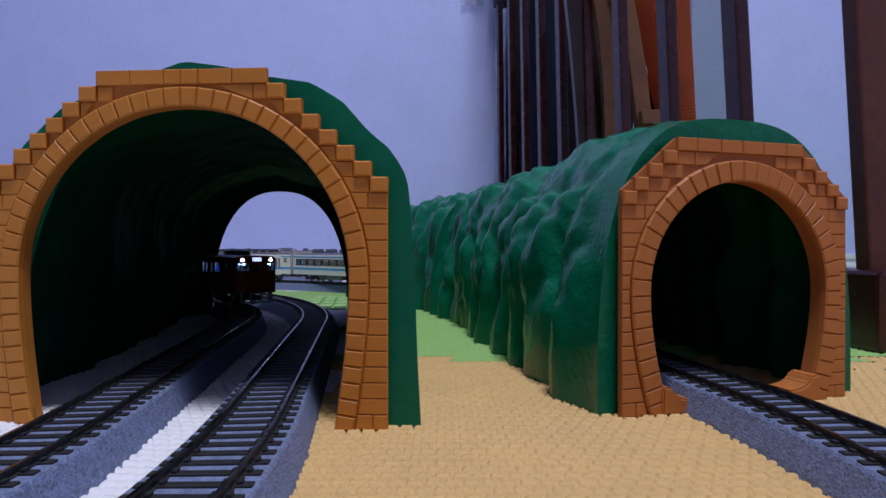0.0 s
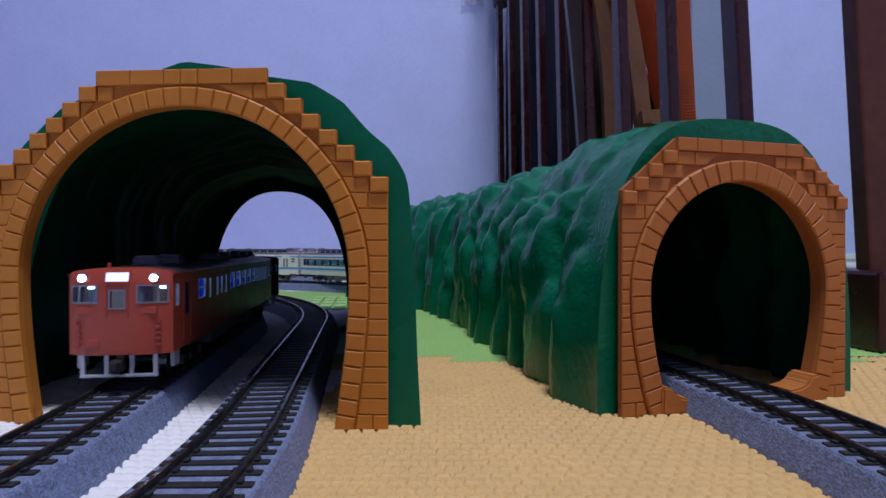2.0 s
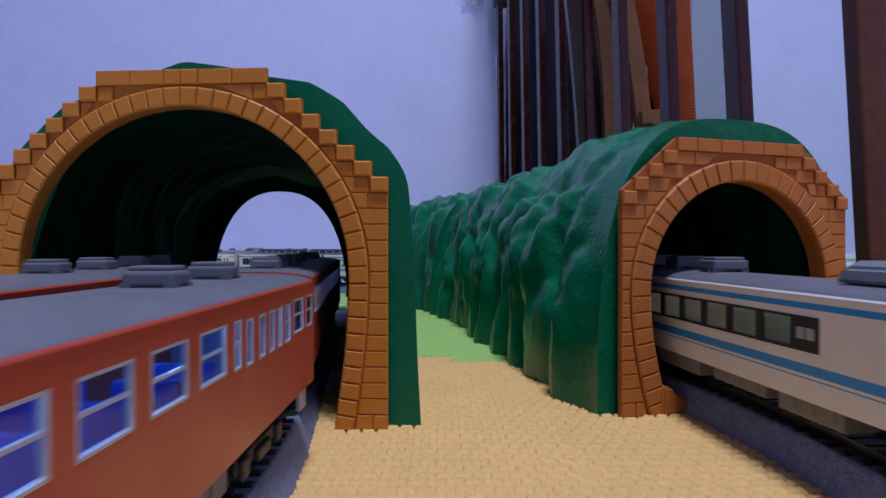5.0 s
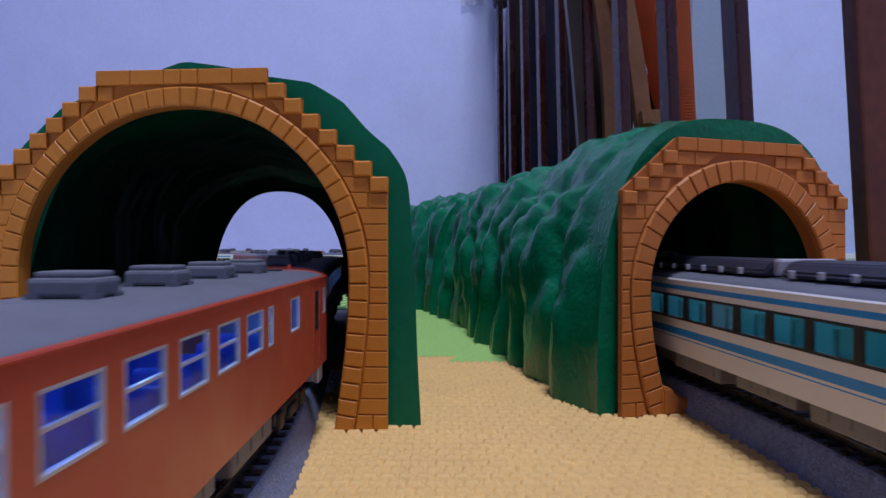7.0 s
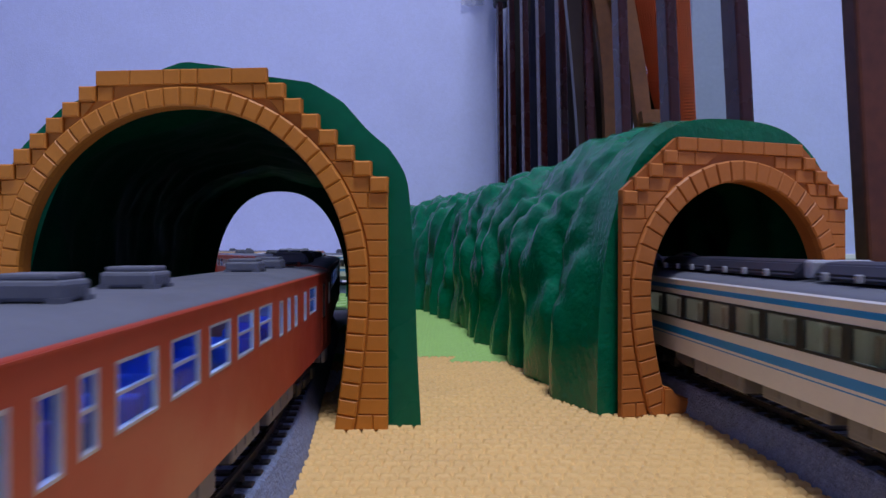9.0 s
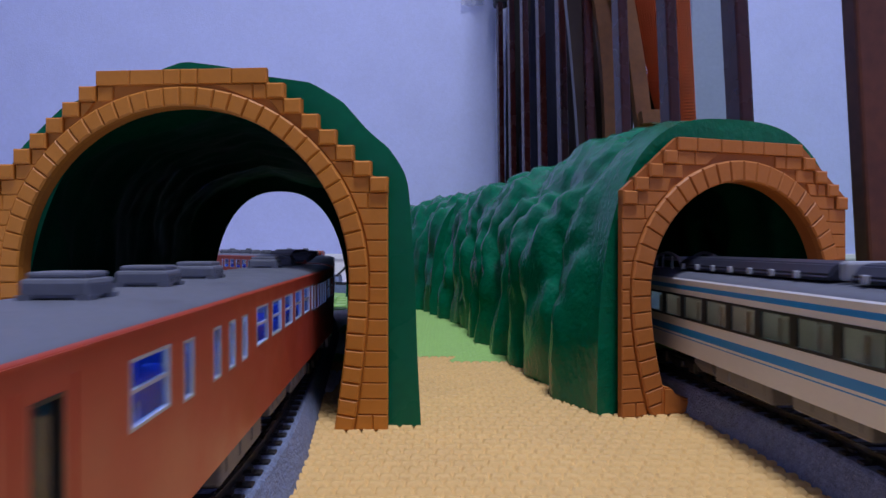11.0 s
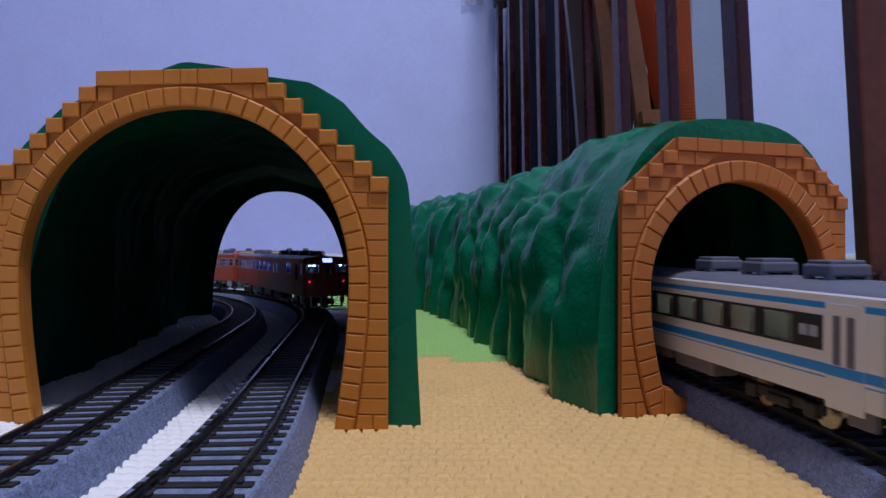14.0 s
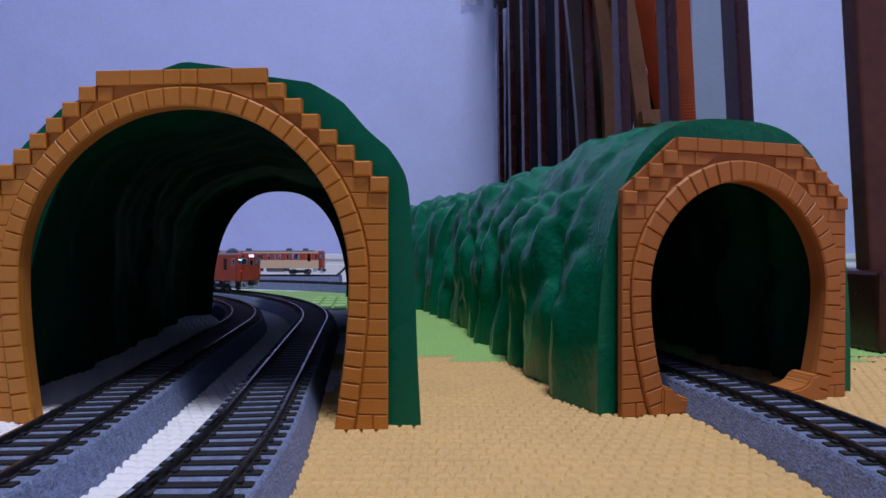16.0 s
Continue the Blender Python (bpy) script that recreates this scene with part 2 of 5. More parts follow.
WOVEN = {(0, -1): 0.0006, (1, -1): 0.0009, (-1, -1): 0.0009, (0, 0): 0.0009, (1, 0): 0.0014, (-1, 0): 0.0012}
KNOB_X, KNOB_Y, VIEW_Y = 0.0052, 0.0052, 0.12


def inside(px, py, poly):
    """Even-odd test for arrays of points."""
    hit = np.zeros(px.shape, bool)
    for a, b in zip(poly, poly[1:] + poly[:1]):
        cond = (a.y > py) != (b.y > py)
        with np.errstate(divide="ignore", invalid="ignore"):
            xx = (b.x - a.x) * (py - a.y) / (b.y - a.y) + a.x
        hit ^= cond & (px < xx)
    return hit


def woven_mat(pts, material, colour, st):
    """A mat whose top carries the moulded basket weave as real relief."""
    x0, x1 = min(p.x for p in pts), max(p.x for p in pts)
    y0, y1 = min(p.y for p in pts), max(p.y for p in pts)
    low = max(y0, VIEW_Y)
    xs, ys = np.arange(x0, x1 + st, st), np.arange(low, y1 + st, st)
    gx, gy = np.meshgrid(xs, ys)
    row = np.floor(gy / KNOB_Y)
    u = (gx / KNOB_X + 0.5 * (row % 2)) % 1.0 * 2 - 1
    v = (gy / KNOB_Y) % 1.0 * 2 - 1
    bow = 0.62 + 0.38 * np.abs(u) ** 1.3
    knob = np.clip((0.94 - np.abs(u) ** 4) * 1.6, 0, 1) * np.clip((1.0 - (np.abs(v) / bow) ** 3) * 1.4, 0, 1)
    gz = -0.0014 + 0.0019 * knob
    n, m = gx.shape
    keep = inside((gx[:-1, :-1] + st / 2).ravel(), (gy[:-1, :-1] + st / 2).ravel(), pts)
    ids = np.arange(n * m).reshape(n, m)
    quads = np.stack([ids[:-1, :-1], ids[:-1, 1:], ids[1:, 1:], ids[1:, :-1]], -1).reshape(-1, 4)[keep]
    verts = np.stack([gx, gy, gz], -1).reshape(-1, 3)
    base = len(verts)
    side = [(p.x, p.y, z) for z in (-0.0006, -0.015) for p in pts]
    k = len(pts)
    side += [(p, q, -0.0005) for p, q in ((x0 + 0.017, y0 + 0.001), (x1 - 0.017, y0 + 0.001), (x1 - 0.017, low), (x0 + 0.017, low))] if low > y0 else []
    faces = ([[base + 2 * k + q for q in range(4)]] if low > y0 else []) + quads.tolist() + [[base + a, base + k + a, base + k + (a + 1) % k, base + (a + 1) % k] for a in range(k)]
    me = bpy.data.meshes.new("foam_mat")
    me.from_pydata(verts.tolist() + side, [], faces)
    me.materials.append(material)
    flags = np.zeros(len(faces), bool)
    first = 1 if low > y0 else 0
    flags[first:first + len(quads)] = True
    me.polygons.foreach_set("use_smooth", flags)
    ob = new("foam_mat", me)
    return tagged(ob, colour + " foam play mat with woven relief and interlocking edges", "play mat", "foam mats on the floor")


def foam_mat(i, j, material, colour):
    x0, y0 = MAT_X0 + i * TILE, MAT_Y0 + j * TILE
    x1, y1, g = x0 + TILE, y0 + TILE, 0.0003
    pts = tooth_edge((x0 + g, y0 + g), (x1 - g, y0 + g), (0, -1), -1) + tooth_edge((x1 - g, y0 + g), (x1 - g, y1 - g), (1, 0), 1)
    pts += tooth_edge((x1 - g, y1 - g), (x0 + g, y1 - g), (0, 1), 1)[::1] + tooth_edge((x0 + g, y1 - g), (x0 + g, y0 + g), (-1, 0), -1)
    if (i, j) in WOVEN:
        return woven_mat(pts, material, colour, WOVEN[i, j])
    bm = bmesh.new()
    top = bm.faces.new([bm.verts.new((p.x, p.y, 0.0)) for p in pts])
    low = [bm.verts.new((p.x, p.y, -0.015)) for p in pts]
    tv = list(top.verts)
    for k in range(len(tv)):
        q = (k + 1) % len(tv)
        bm.faces.new((tv[k], low[k], low[q], tv[q]))
    fix(bm)
    if top.normal.z < 0:
        top.normal_flip()
    ob = part("foam_mat", bm, material)
    return tagged(ob, colour + " foam play mat with woven relief and interlocking edges", "play mat", "foam mats on the floor")


for i in range(-6, 5):
    for j in range(-9, 5):
        if i >= 0:
            kind_ = "y" if j <= -1 else "g"
        else:
            kind_ = "w" if j <= 0 or j >= 2 else "g"
        foam_mat(i, j, {"y": M_YEL, "g": M_GRN, "w": M_WHT}[kind_], {"y": "tan yellow", "g": "light green", "w": "off-white"}[kind_])


bars = bmesh.new()
for r in range(5):
    for c in range(3):
        box(bars, (-0.137 + c * 0.0155 - r * 0.004, 0.635 + r * 0.034, 0.0008), (0.012, 0.020, 0.0016), 0.0005)
tagged(part("embossed_bars", bars, M_LGRN), "raised pale green bars moulded on the green mat", "relief", kind="stuff")


# ---- railway tracks ----
def sweep(bm, pts, profile, closed=True, mi=None):
    """profile: (side, height) pairs, carried along pts (x, y, heading)."""
    rows = []
    for x, y, h in pts:
        cx, sx = math.cos(h), math.sin(h)
        rows.append([bm.verts.new((x + u * cx, y + u * sx, w)) for u, w in profile])
    n = len(profile)
    for a, b in zip(rows, rows[1:]):
        for k in range(n if closed else n - 1):
            q = (k + 1) % n
            f = bm.faces.new((a[k], a[q], b[q], b[k]))
            if mi:
                f.material_index = mi[k]
    if closed:
        bm.faces.new(rows[0][::-1])
        bm.faces.new(rows[-1])
    return fix(bm)


SLEEPER_MESH = None


def track(line, s0, s1, near0, near1, label):
    t = thing("railway_track", label, "railway track", "model railway tracks")
    i0, i1 = int(s0 / 0.004), int(s1 / 0.004)
    pts = line[i0:i1:3]
    bm = bmesh.new()
    sweep(bm, pts, [(-0.0180, -0.002), (-0.0173, 0.0014), (-0.0145, 0.0096), (-0.0138, 0.0104), (0.0138, 0.0104), (0.0145, 0.0096), (0.0173, 0.0014), (0.0180, -0.002)])
    part("roadbed", bm, M_BALLAST, t, "blue-grey moulded ballast roadbed")
    for side in (-1, 1):
        bm = bmesh.new()
        o = side * 0.0087
        sweep(bm, pts, [(o - 0.0011, 0.0104), (o - 0.0004, 0.0109), (o - 0.0004, 0.0121), (o - 0.00055, 0.0123), (o - 0.0005, 0.0130),
                        (o + 0.0005, 0.0130), (o + 0.00055, 0.0123), (o + 0.0004, 0.0121), (o + 0.0004, 0.0109), (o + 0.0011, 0.0104)],
              mi=[1, 1, 1, 1, 0, 1, 1, 1, 1, 1])
        part("rail", bm, [M_RAIL, M_RAILSIDE], t, "steel rail with a polished head")
    global SLEEPER_MESH
    if SLEEPER_MESH is None:
        bm = bmesh.new()
        box(bm, (0, 0, 0.0102), (0.0266, 0.0029, 0.0016), 0.0002)
        for u in (-0.0087, 0.0087):
            box(bm, (u - 0.0017, 0, 0.0113), (0.0012, 0.0022, 0.0008))
            box(bm, (u + 0.0017, 0, 0.0113), (0.0012, 0.0022, 0.0008))
        me = bpy.data.meshes.new("sleeper")
        bm.to_mesh(me)
        bm.free()
        me.materials.append(M_SLEEPER)
        SLEEPER_MESH = me
    rest = bmesh.new()
    s = s0 + 0.003
    while s < s1:
        x, y, h = at_line(line, s)
        if near0 <= s <= near1:
            ob = new("sleeper", SLEEPER_MESH)
            ob.parent = t
            ob.matrix_basis = Matrix.Translation((x, y, 0)) @ Matrix.Rotation(h, 4, "Z")
        else:
            m = Matrix.Translation((x, y, 0.0102)) @ Matrix.Rotation(h, 4, "Z")
            vs = [rest.verts.new(m @ Vector((a * 0.0133, b * 0.00145, c * 0.0008))) for c in (-1, 1) for b in (-1, 1) for a in (-1, 1)]
            for q in ((4, 5, 7, 6), (0, 1, 5, 4), (2, 6, 7, 3), (0, 4, 6, 2), (1, 3, 7, 5)):
                rest.faces.new([vs[k] for k in q])
        s += 0.0072
    if rest.verts:
        r = part("sleepers", rest, M_SLEEPER, t, "black sleepers of the far track")
        r["kind"] = "stuff"
    else:
        rest.free()
    return t


def near_run(line, y0, y1):
    return run_at_y(line, y0), run_at_y(line, y1)


track(LINE_A, 0.2, 4.4, *near_run(LINE_A, 0.05, 0.62), "curved inner track on blue-grey ballast with black sleepers")
track(LINE_B, 0.2, 4.4, *near_run(LINE_B, 0.05, 0.66), "curved outer track on blue-grey ballast with black sleepers")
track(LINE_C, 0.2, 5.2, *near_run(LINE_C, 0.05, 0.40), "track through the long tunnel on blue-grey ballast")
track(LINE_D, 0.0, 1.3, 0.0, 0.25, "far siding track along the wall")


# ---- tunnels: green plastic hills with orange brick portals ----
def super_profile(half, height, n, count):
    pts = []
    for k in range(count + 1):
        a = math.pi * k / count
        c, s = math.cos(a), math.sin(a)
        pts.append((half * math.copysign(abs(c) ** (2 / n), c), height * abs(s) ** (2 / n)))
    return pts


def hill(thing_, centre, outer, near, opening, rough, seed, smooth_run=10.0, material=None, flute_len=0.037, thick=0.0028):
    """A thin rocky plastic shell along centre (x, y, heading), open at both ends; near, opening: half width and height of its two mouths."""
    count = len(outer) - 1
    mouths = super_profile(*near, 2.4, count), super_profile(*opening, 2.4, count)
    bm = bmesh.new()
    grid_o, grid_i = [], []
    total = len(centre) - 1
    for i, (x, y, h) in enumerate(centre):
        cx, sx = math.cos(h), math.sin(h)
        s = i * 0.004
        fade = min(1.0, (i / smooth_run) ** 1.5)
        row_o, row_i = [], []
        for k, (u, w) in enumerate(outer):
            a = math.pi * k / count
            side = abs(math.cos(a)) ** 0.8
            big = noise.noise(Vector((s * 15 + seed, a * 1.1, 0.3)))
            wob = noise.noise(Vector((s * 24, a * 1.9, seed + 5)))
            ph = s / flute_len + 0.42 * wob + 0.5 * noise.noise(Vector((seed, a * 1.7, 2.0)))
            flute = abs(math.sin(math.pi * ph)) ** 0.55 - 0.72
            d1, _ = noise.voronoi(Vector((s * 38 + 0.4 * wob + seed, a * 2.7 + 0.3 * wob, seed)))
            dome = 0.5 - d1[0]
            d2, _ = noise.voronoi(Vector((s * 85 + seed, a * 6.2 + wob, seed + 2)))
            knob = 0.45 - d2[0]
            fine = noise.noise(Vector((s * 150, a * 15, seed)))
            dsp = rough * (0.75 * big + side ** 2 * 1.15 * flute + (0.60 + 0.45 * side) * dome + 0.36 * knob + 0.10 * fine) * fade
            rad = math.hypot(u, w * 0.8) or 1.0
            f = 1 + dsp / rad
            g = f - thick / rad
            row_o.append(bm.verts.new((x + u * f * cx, y + u * f * sx, max(0.0, w * f))))
            if i in (0, total):
                g_u, g_w = mouths[i > 0][k]
            else:
                g_u, g_w = u * g, max(0.0, w * g)
            row_i.append(bm.verts.new((x + g_u * cx, y + g_u * sx, g_w)))
        grid_o.append(row_o)
        grid_i.append(row_i)
    for g in (grid_o, grid_i):
        for a, b in zip(g, g[1:]):
            for k in range(count):
                # inner faces get the green with shade mixed into its colour
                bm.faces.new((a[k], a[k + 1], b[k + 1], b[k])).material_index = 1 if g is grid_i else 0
    for e in (0, total):
        for k in range(count):
            cap = bm.faces.new((grid_o[e][k], grid_o[e][k + 1], grid_i[e][k + 1], grid_i[e][k]))
            for edge in cap.edges:
                edge.smooth = False
    fix(bm)
    return part("hill_shell", bm, [material or M_ROCK, M_HILLSHADE], thing_, "glossy dark green moulded plastic rock shell, inside coloured darker for shade", smooth=True)


def frustum(quad, d0, d1, inset):
    """A brick with chamfered front: quad (u, w), from depth d0 to the front d1 (towards -y)."""
    bm = bmesh.new()
    c = Vector((sum(p[0] for p in quad) / 4, sum(p[1] for p in quad) / 4))
    rows = []
    for d, ins in ((d0, 0.0), (d1 + inset, 0.0), (d1, inset)):
        row = []
        for p in quad:
            v = Vector(p)
            dirv = c - v
            v = v + dirv.normalized() * min(ins * 1.4, dirv.length * 0.4)
            row.append(bm.verts.new((v.x, d, v.y)))
        rows.append(row)
    for a, b in zip(rows, rows[1:]):
        for k in range(4):
            q = (k + 1) % 4
            bm.faces.new((a[k], a[q], b[q], b[k]))
    bm.faces.new(rows[2])
    bm.faces.new(rows[0][::-1])
    return fix(bm)


def horseshoe(r, zc, foot):
    """Half of the opening's edge from the right foot to the crown: (u, w)."""
    pts = []
    for k in range(9):
        w = zc * k / 9
        t = k / 9
        pts.append((foot + (r - foot) * math.sin(t * math.pi / 2), w))
    for k in range(33):
        a = math.pi / 2 * k / 32
        pts.append((r * math.cos(a), zc + r * math.sin(a)))
    return pts


def along(pts, n):
    p = np.array(pts)
    d = np.concatenate([[0], np.cumsum(np.hypot(*np.diff(p, axis=0).T))])
    s = np.linspace(0, d[-1], n)
    return [(float(np.interp(v, d, p[:, 0])), float(np.interp(v, d, p[:, 1]))) for v in s]


def portal(parent, m, r, zc, foot, ring, row_h, edge, top_half, step, rows_total, thick, brick_len, feet=0.0, diagonal=False, paints=(M_BRICK, M_MORTAR)):
    """Brick portal; edge: outer half width, which steps in by step per row near the top."""
    root = parent
    half = horseshoe(r, zc, foot)
    right = along(half, 60)
    full_in = right + [(-u, w) for u, w in right[::-1]][1:]
    tops = []
    for k in range(rows_total):
        from_top = rows_total - 1 - k
        tops.append(min(edge, top_half + step * from_top))
    # backing plate
    outer = [(edge - 0.0012, 0.0)]
    for k in range(rows_total):
        outer.append((tops[k] - 0.0012, k * row_h + 0.0008))
        outer.append((tops[k] - 0.0012, (k + 1) * row_h - 0.0006))
    outer.append((0.0, rows_total * row_h - 0.0006))
    if diagonal:
        first = min(k for k in range(rows_total) if tops[k] < edge - 1e-6)
        outer = [(edge, 0.0), (edge, first * row_h), (top_half + 0.0012, (rows_total - 0.25) * row_h), (top_half - 0.0006, rows_total * row_h), (0.0, rows_total * row_h)]
    right_o = along(outer, 60)
    full_o = right_o + [(-u, w) for u, w in right_o[::-1]][1:]
    bm = bmesh.new()
    va = [[bm.verts.new((u, d, w)) for u, w in full_in] for d in (0.0, thick)]
    vb = [[bm.verts.new((u, d, w)) for u, w in full_o] for d in (0.0, thick * 0.35)]
    for k in range(len(full_in) - 1):
        bm.faces.new((va[0][k], va[0][k + 1], vb[0][k + 1], vb[0][k]))
        bm.faces.new((va[1][k], vb[1][k], vb[1][k + 1], va[1][k + 1]))
        bm.faces.new((va[0][k], va[1][k], va[1][k + 1], va[0][k + 1]))
        bm.faces.new((vb[0][k], vb[0][k + 1], vb[1][k + 1], vb[1][k]))
    for e in (0, -1):
        bm.faces.new((va[0][e], vb[0][e], vb[1][e], va[1][e]))
    plate = part("portal_plate", fix(bm), paints[1], root, "orange-brown plastic portal backing")
    plate.matrix_basis = m
    # arch stones
    ring_pts = along(half, 1 + 2 * round(sum(math.hypot(b[0] - a[0], b[1] - a[1]) for a, b in zip(half, half[1:])) / 0.0058 / 2))
    normals = []
    for k, p in enumerate(ring_pts):
        a, b = ring_pts[max(k - 1, 0)], ring_pts[min(k + 1, len(ring_pts) - 1)]
        t = Vector((b[0] - a[0], b[1] - a[1])).normalized()
        normals.append(Vector((t.y, -t.x)))
    normals[-1] = Vector((0, 1))
    g = 0.014
    for k in range(len(ring_pts) - 1):
        p, q = Vector(ring_pts[k]), Vector(ring_pts[k + 1])
        n0, n1 = normals[k], normals[k + 1]
        a, b = p.lerp(q, g), q.lerp(p, g)
        quad = [a, a + n0 * ring, b + n1 * ring, b]
        for sgn in (1, -1):
            qd = [(v.x * sgn, max(v.y, 0.0)) for v in quad]
            ob = part("arch_stone", frustum(qd, 0.001, -0.0019, 0.0006), paints[0], root)
            ob.matrix_basis = m
    # courses
    ring_curve = [(p[0] + n.x * (ring + 0.0003), p[1] + n.y * (ring + 0.0003)) for p, n in zip(ring_pts, normals)]

    def ring_u(w):
        if w >= ring_curve[-1][1]:
            return 0.0
        return float(np.interp(w, [c[1] for c in ring_curve], [c[0] for c in ring_curve]))

    for k in range(rows_total):
        w0, w1 = k * row_h + 0.0001, (k + 1) * row_h - 0.0001
        u_end = tops[k]
        stepped = u_end < edge - 1e-6 or (k + 1 < rows_total and tops[k + 1] < edge - 1e-6)
        u_cap = u_end - 0.0064 if stepped else u_end
        for sgn in (1, -1):
            lo_b, lo_t = ring_u(w0), ring_u(w1)
            start = min(lo_b, lo_t)
            if k == rows_total - 1:
                start, u_cap = 0.0, u_end
                lo_b = lo_t = 0.0
            cuts = [start]
            u = start + (brick_len if k % 2 else brick_len * 0.5)
            rng = random.Random(k * 7 + (sgn > 0))
            while u < u_cap - brick_len * 0.35:
                cuts.append(u)
                u += brick_len * rng.choice((0.55, 1.0, 1.0, 1.1))
            cuts.append(u_cap)
            for c0, c1 in zip(cuts, cuts[1:]):
                if c1 - c0 < 0.001:
                    continue
                b0, t0 = max(c0, lo_b), max(c0, lo_t)
                if min(c1 - b0, c1 - t0) < 0.0006:
                    continue
                qd = [(b0 + 0.0001, w0), (c1 - 0.0001, w0), (c1 - 0.0001, w1), (t0 + 0.0001, w1)]
                proud = -0.0014 if k == rows_total - 1 else -0.0007
                ob = part("brick", frustum([(a * sgn, b) for a, b in qd], 0.001, proud, 0.0004), paints[0], root)
                ob.matrix_basis = m
            if stepped and k < rows_total - 1:
                qd = [(u_cap + 0.0002, w0), (u_end, w0), (u_end, w1), (u_cap + 0.0002, w1)]
                ob = part("corner_block", frustum([(a * sgn, b) for a, b in qd], thick * 0.35, -0.0019, 0.0006), paints[0], root)
                ob.matrix_basis = m
    if feet:
        for sgn in (1, -1):
            bm = bmesh.new()
            poly = [(foot + 0.004, 0.0), (foot - feet * 0.85, 0.0), (foot - feet * 0.85, 0.0052), (foot - 0.0055, 0.0060), (foot - 0.0022, 0.0076), (foot - 0.0002, 0.0104), (foot + 0.004, 0.0110)]
            prism(bm, [(a * sgn, b) for a, b in poly], -0.003, 0.010)
            bmesh.ops.bevel(fix(bm), geom=list(bm.edges), offset=0.0008, segments=2, affect="EDGES")
            ob = part("flared_foot", bm, paints[0], root)
            ob.matrix_basis = m


MID = [((a[0] + b[0]) / 2, (a[1] + b[1]) / 2, a[2]) for a, b in zip(LINE_A, LINE_B)]
i0, i1 = int(run_at_y(MID, 0.2245) / 0.004), int(run_at_y(MID, 0.585) / 0.004)
straight_mid = [(MID[i0][0] - math.sin(HEAD) * 0.004 * k, MID[i0][1] + math.cos(HEAD) * 0.004 * k, HEAD) for k in range(i1 - i0)]
tunnel = thing("double_track_tunnel", "green plastic mountain tunnel with an orange brick portal", "toy tunnel")
WIDE_HILL = [(0.0835, 0.0), (0.0822, 0.025), (0.0812, 0.055), (0.0790, 0.087), (0.0772, 0.0934), (0.0719, 0.1013), (0.0640, 0.1079), (0.0546, 0.1187), (0.0428, 0.1259),
             (0.0261, 0.1285), (0.0100, 0.1325), (-0.0058, 0.1347), (-0.0159, 0.1313), (-0.0350, 0.1262), (-0.0537, 0.1180), (-0.0704, 0.1026), (-0.0795, 0.085),
             (-0.0840, 0.055), (-0.0860, 0.025), (-0.0875, 0.0)]
hill(tunnel, [(x + 0.0015 - 0.0185 * (k / (i1 - i0)) ** 2, y, h + 0.05 * k / (i1 - i0) + (math.radians(-4.0) - h) * max(0.0, 1 - k / 16)) for k, (x, y, h) in enumerate(straight_mid)],
     along([(0.98 * u, 0.982 * w) for u, w in WIDE_HILL], 97), (0.0692, 0.1215), (0.0625, 0.1165), 0.0050, 2.0, 12.0, M_HILL, 0.062)
portal(tunnel, pose(-0.0935, 0.2225, 0, 0, 0, -4.0), 0.0608, 0.0537, 0.0556, 0.0068, 0.00555, 0.0745, 0.0315, 0.0062, 23, 0.0048, 0.0125)

i0, i1 = int(run_at_y(LINE_C, 0.2525) / 0.004), int(run_at_y(LINE_C, 0.60) / 0.004)
i2 = i1 + int(0.26 / 0.004)
tunnel = thing("long_tunnel", "green plastic rock tunnel with an orange brick portal", "toy tunnel", "single track tunnels")
skew = math.radians(17.7)
hill(tunnel, [(x + 0.007 + 0.0045 * max(0.0, 1 - k / 14), y, h + (skew - h) * max(0.0, 1 - k / 14)) for k, (x, y, h) in enumerate(LINE_C[i0:i1])],
     super_profile(0.064, 0.1165, 2.9, 120), (0.0510, 0.0985), (0.050, 0.097), 0.0115, 7.0, 7.0)
portal(tunnel, pose(0.1198, 0.2500, 0, 0, 0, 17.7), 0.0434, 0.0471, 0.0350, 0.0084, 0.00534, 0.0555, 0.0310, 0.0065, 20, 0.0062, 0.0105, feet=0.014, diagonal=True, paints=(M_BRICKRED, M_MORTARRED))
tunnel = thing("rear_tunnel", "green plastic rock tunnel joined behind another", "toy tunnel", "single track tunnels")
hill(tunnel, [(x + 0.005, y, h) for x, y, h in LINE_C[i1 + 1:i2]], super_profile(0.068, 0.1165, 2.9, 96), (0.050, 0.097), (0.050, 0.094), 0.0115, 11.0, 4.0)


# ---- slatted wooden cot side and what leans behind it ----
cot = thing("slatted_cot_side", "dark-stained wooden cot side with upright slats", "cot")
for n in range(1, 10):
    y = 0.385 * (1 + 0.305 * n)
    x = 0.385 * (0.673 - 0.0352 * n)
    lean = 0.058 * (x / y) / 0.48
    bm = bmesh.new()
    top = 0.86
    box(bm, (0, 0, top / 2), (0.0118, 0.0205, top), 0.0018)
    for v in bm.verts:
        v.co.x -= lean * (v.co.z - 0.0645)
    ob = part("slat", bm, M_WOOD, cot)
    ob.matrix_basis = Matrix.Translation((x, y, 0.0)) @ Matrix.Rotation(math.radians(9), 4, "Z")
bm = bmesh.new()
box(bm, (0, 0, 0.43), (0.024, 0.012, 0.86), 0.002)
for v in bm.verts:
    v.co.x -= 0.066 * (v.co.z - 0.0645)
ob = part("corner_post", bm, M_POST, cot, "reddish brown wooden corner post")
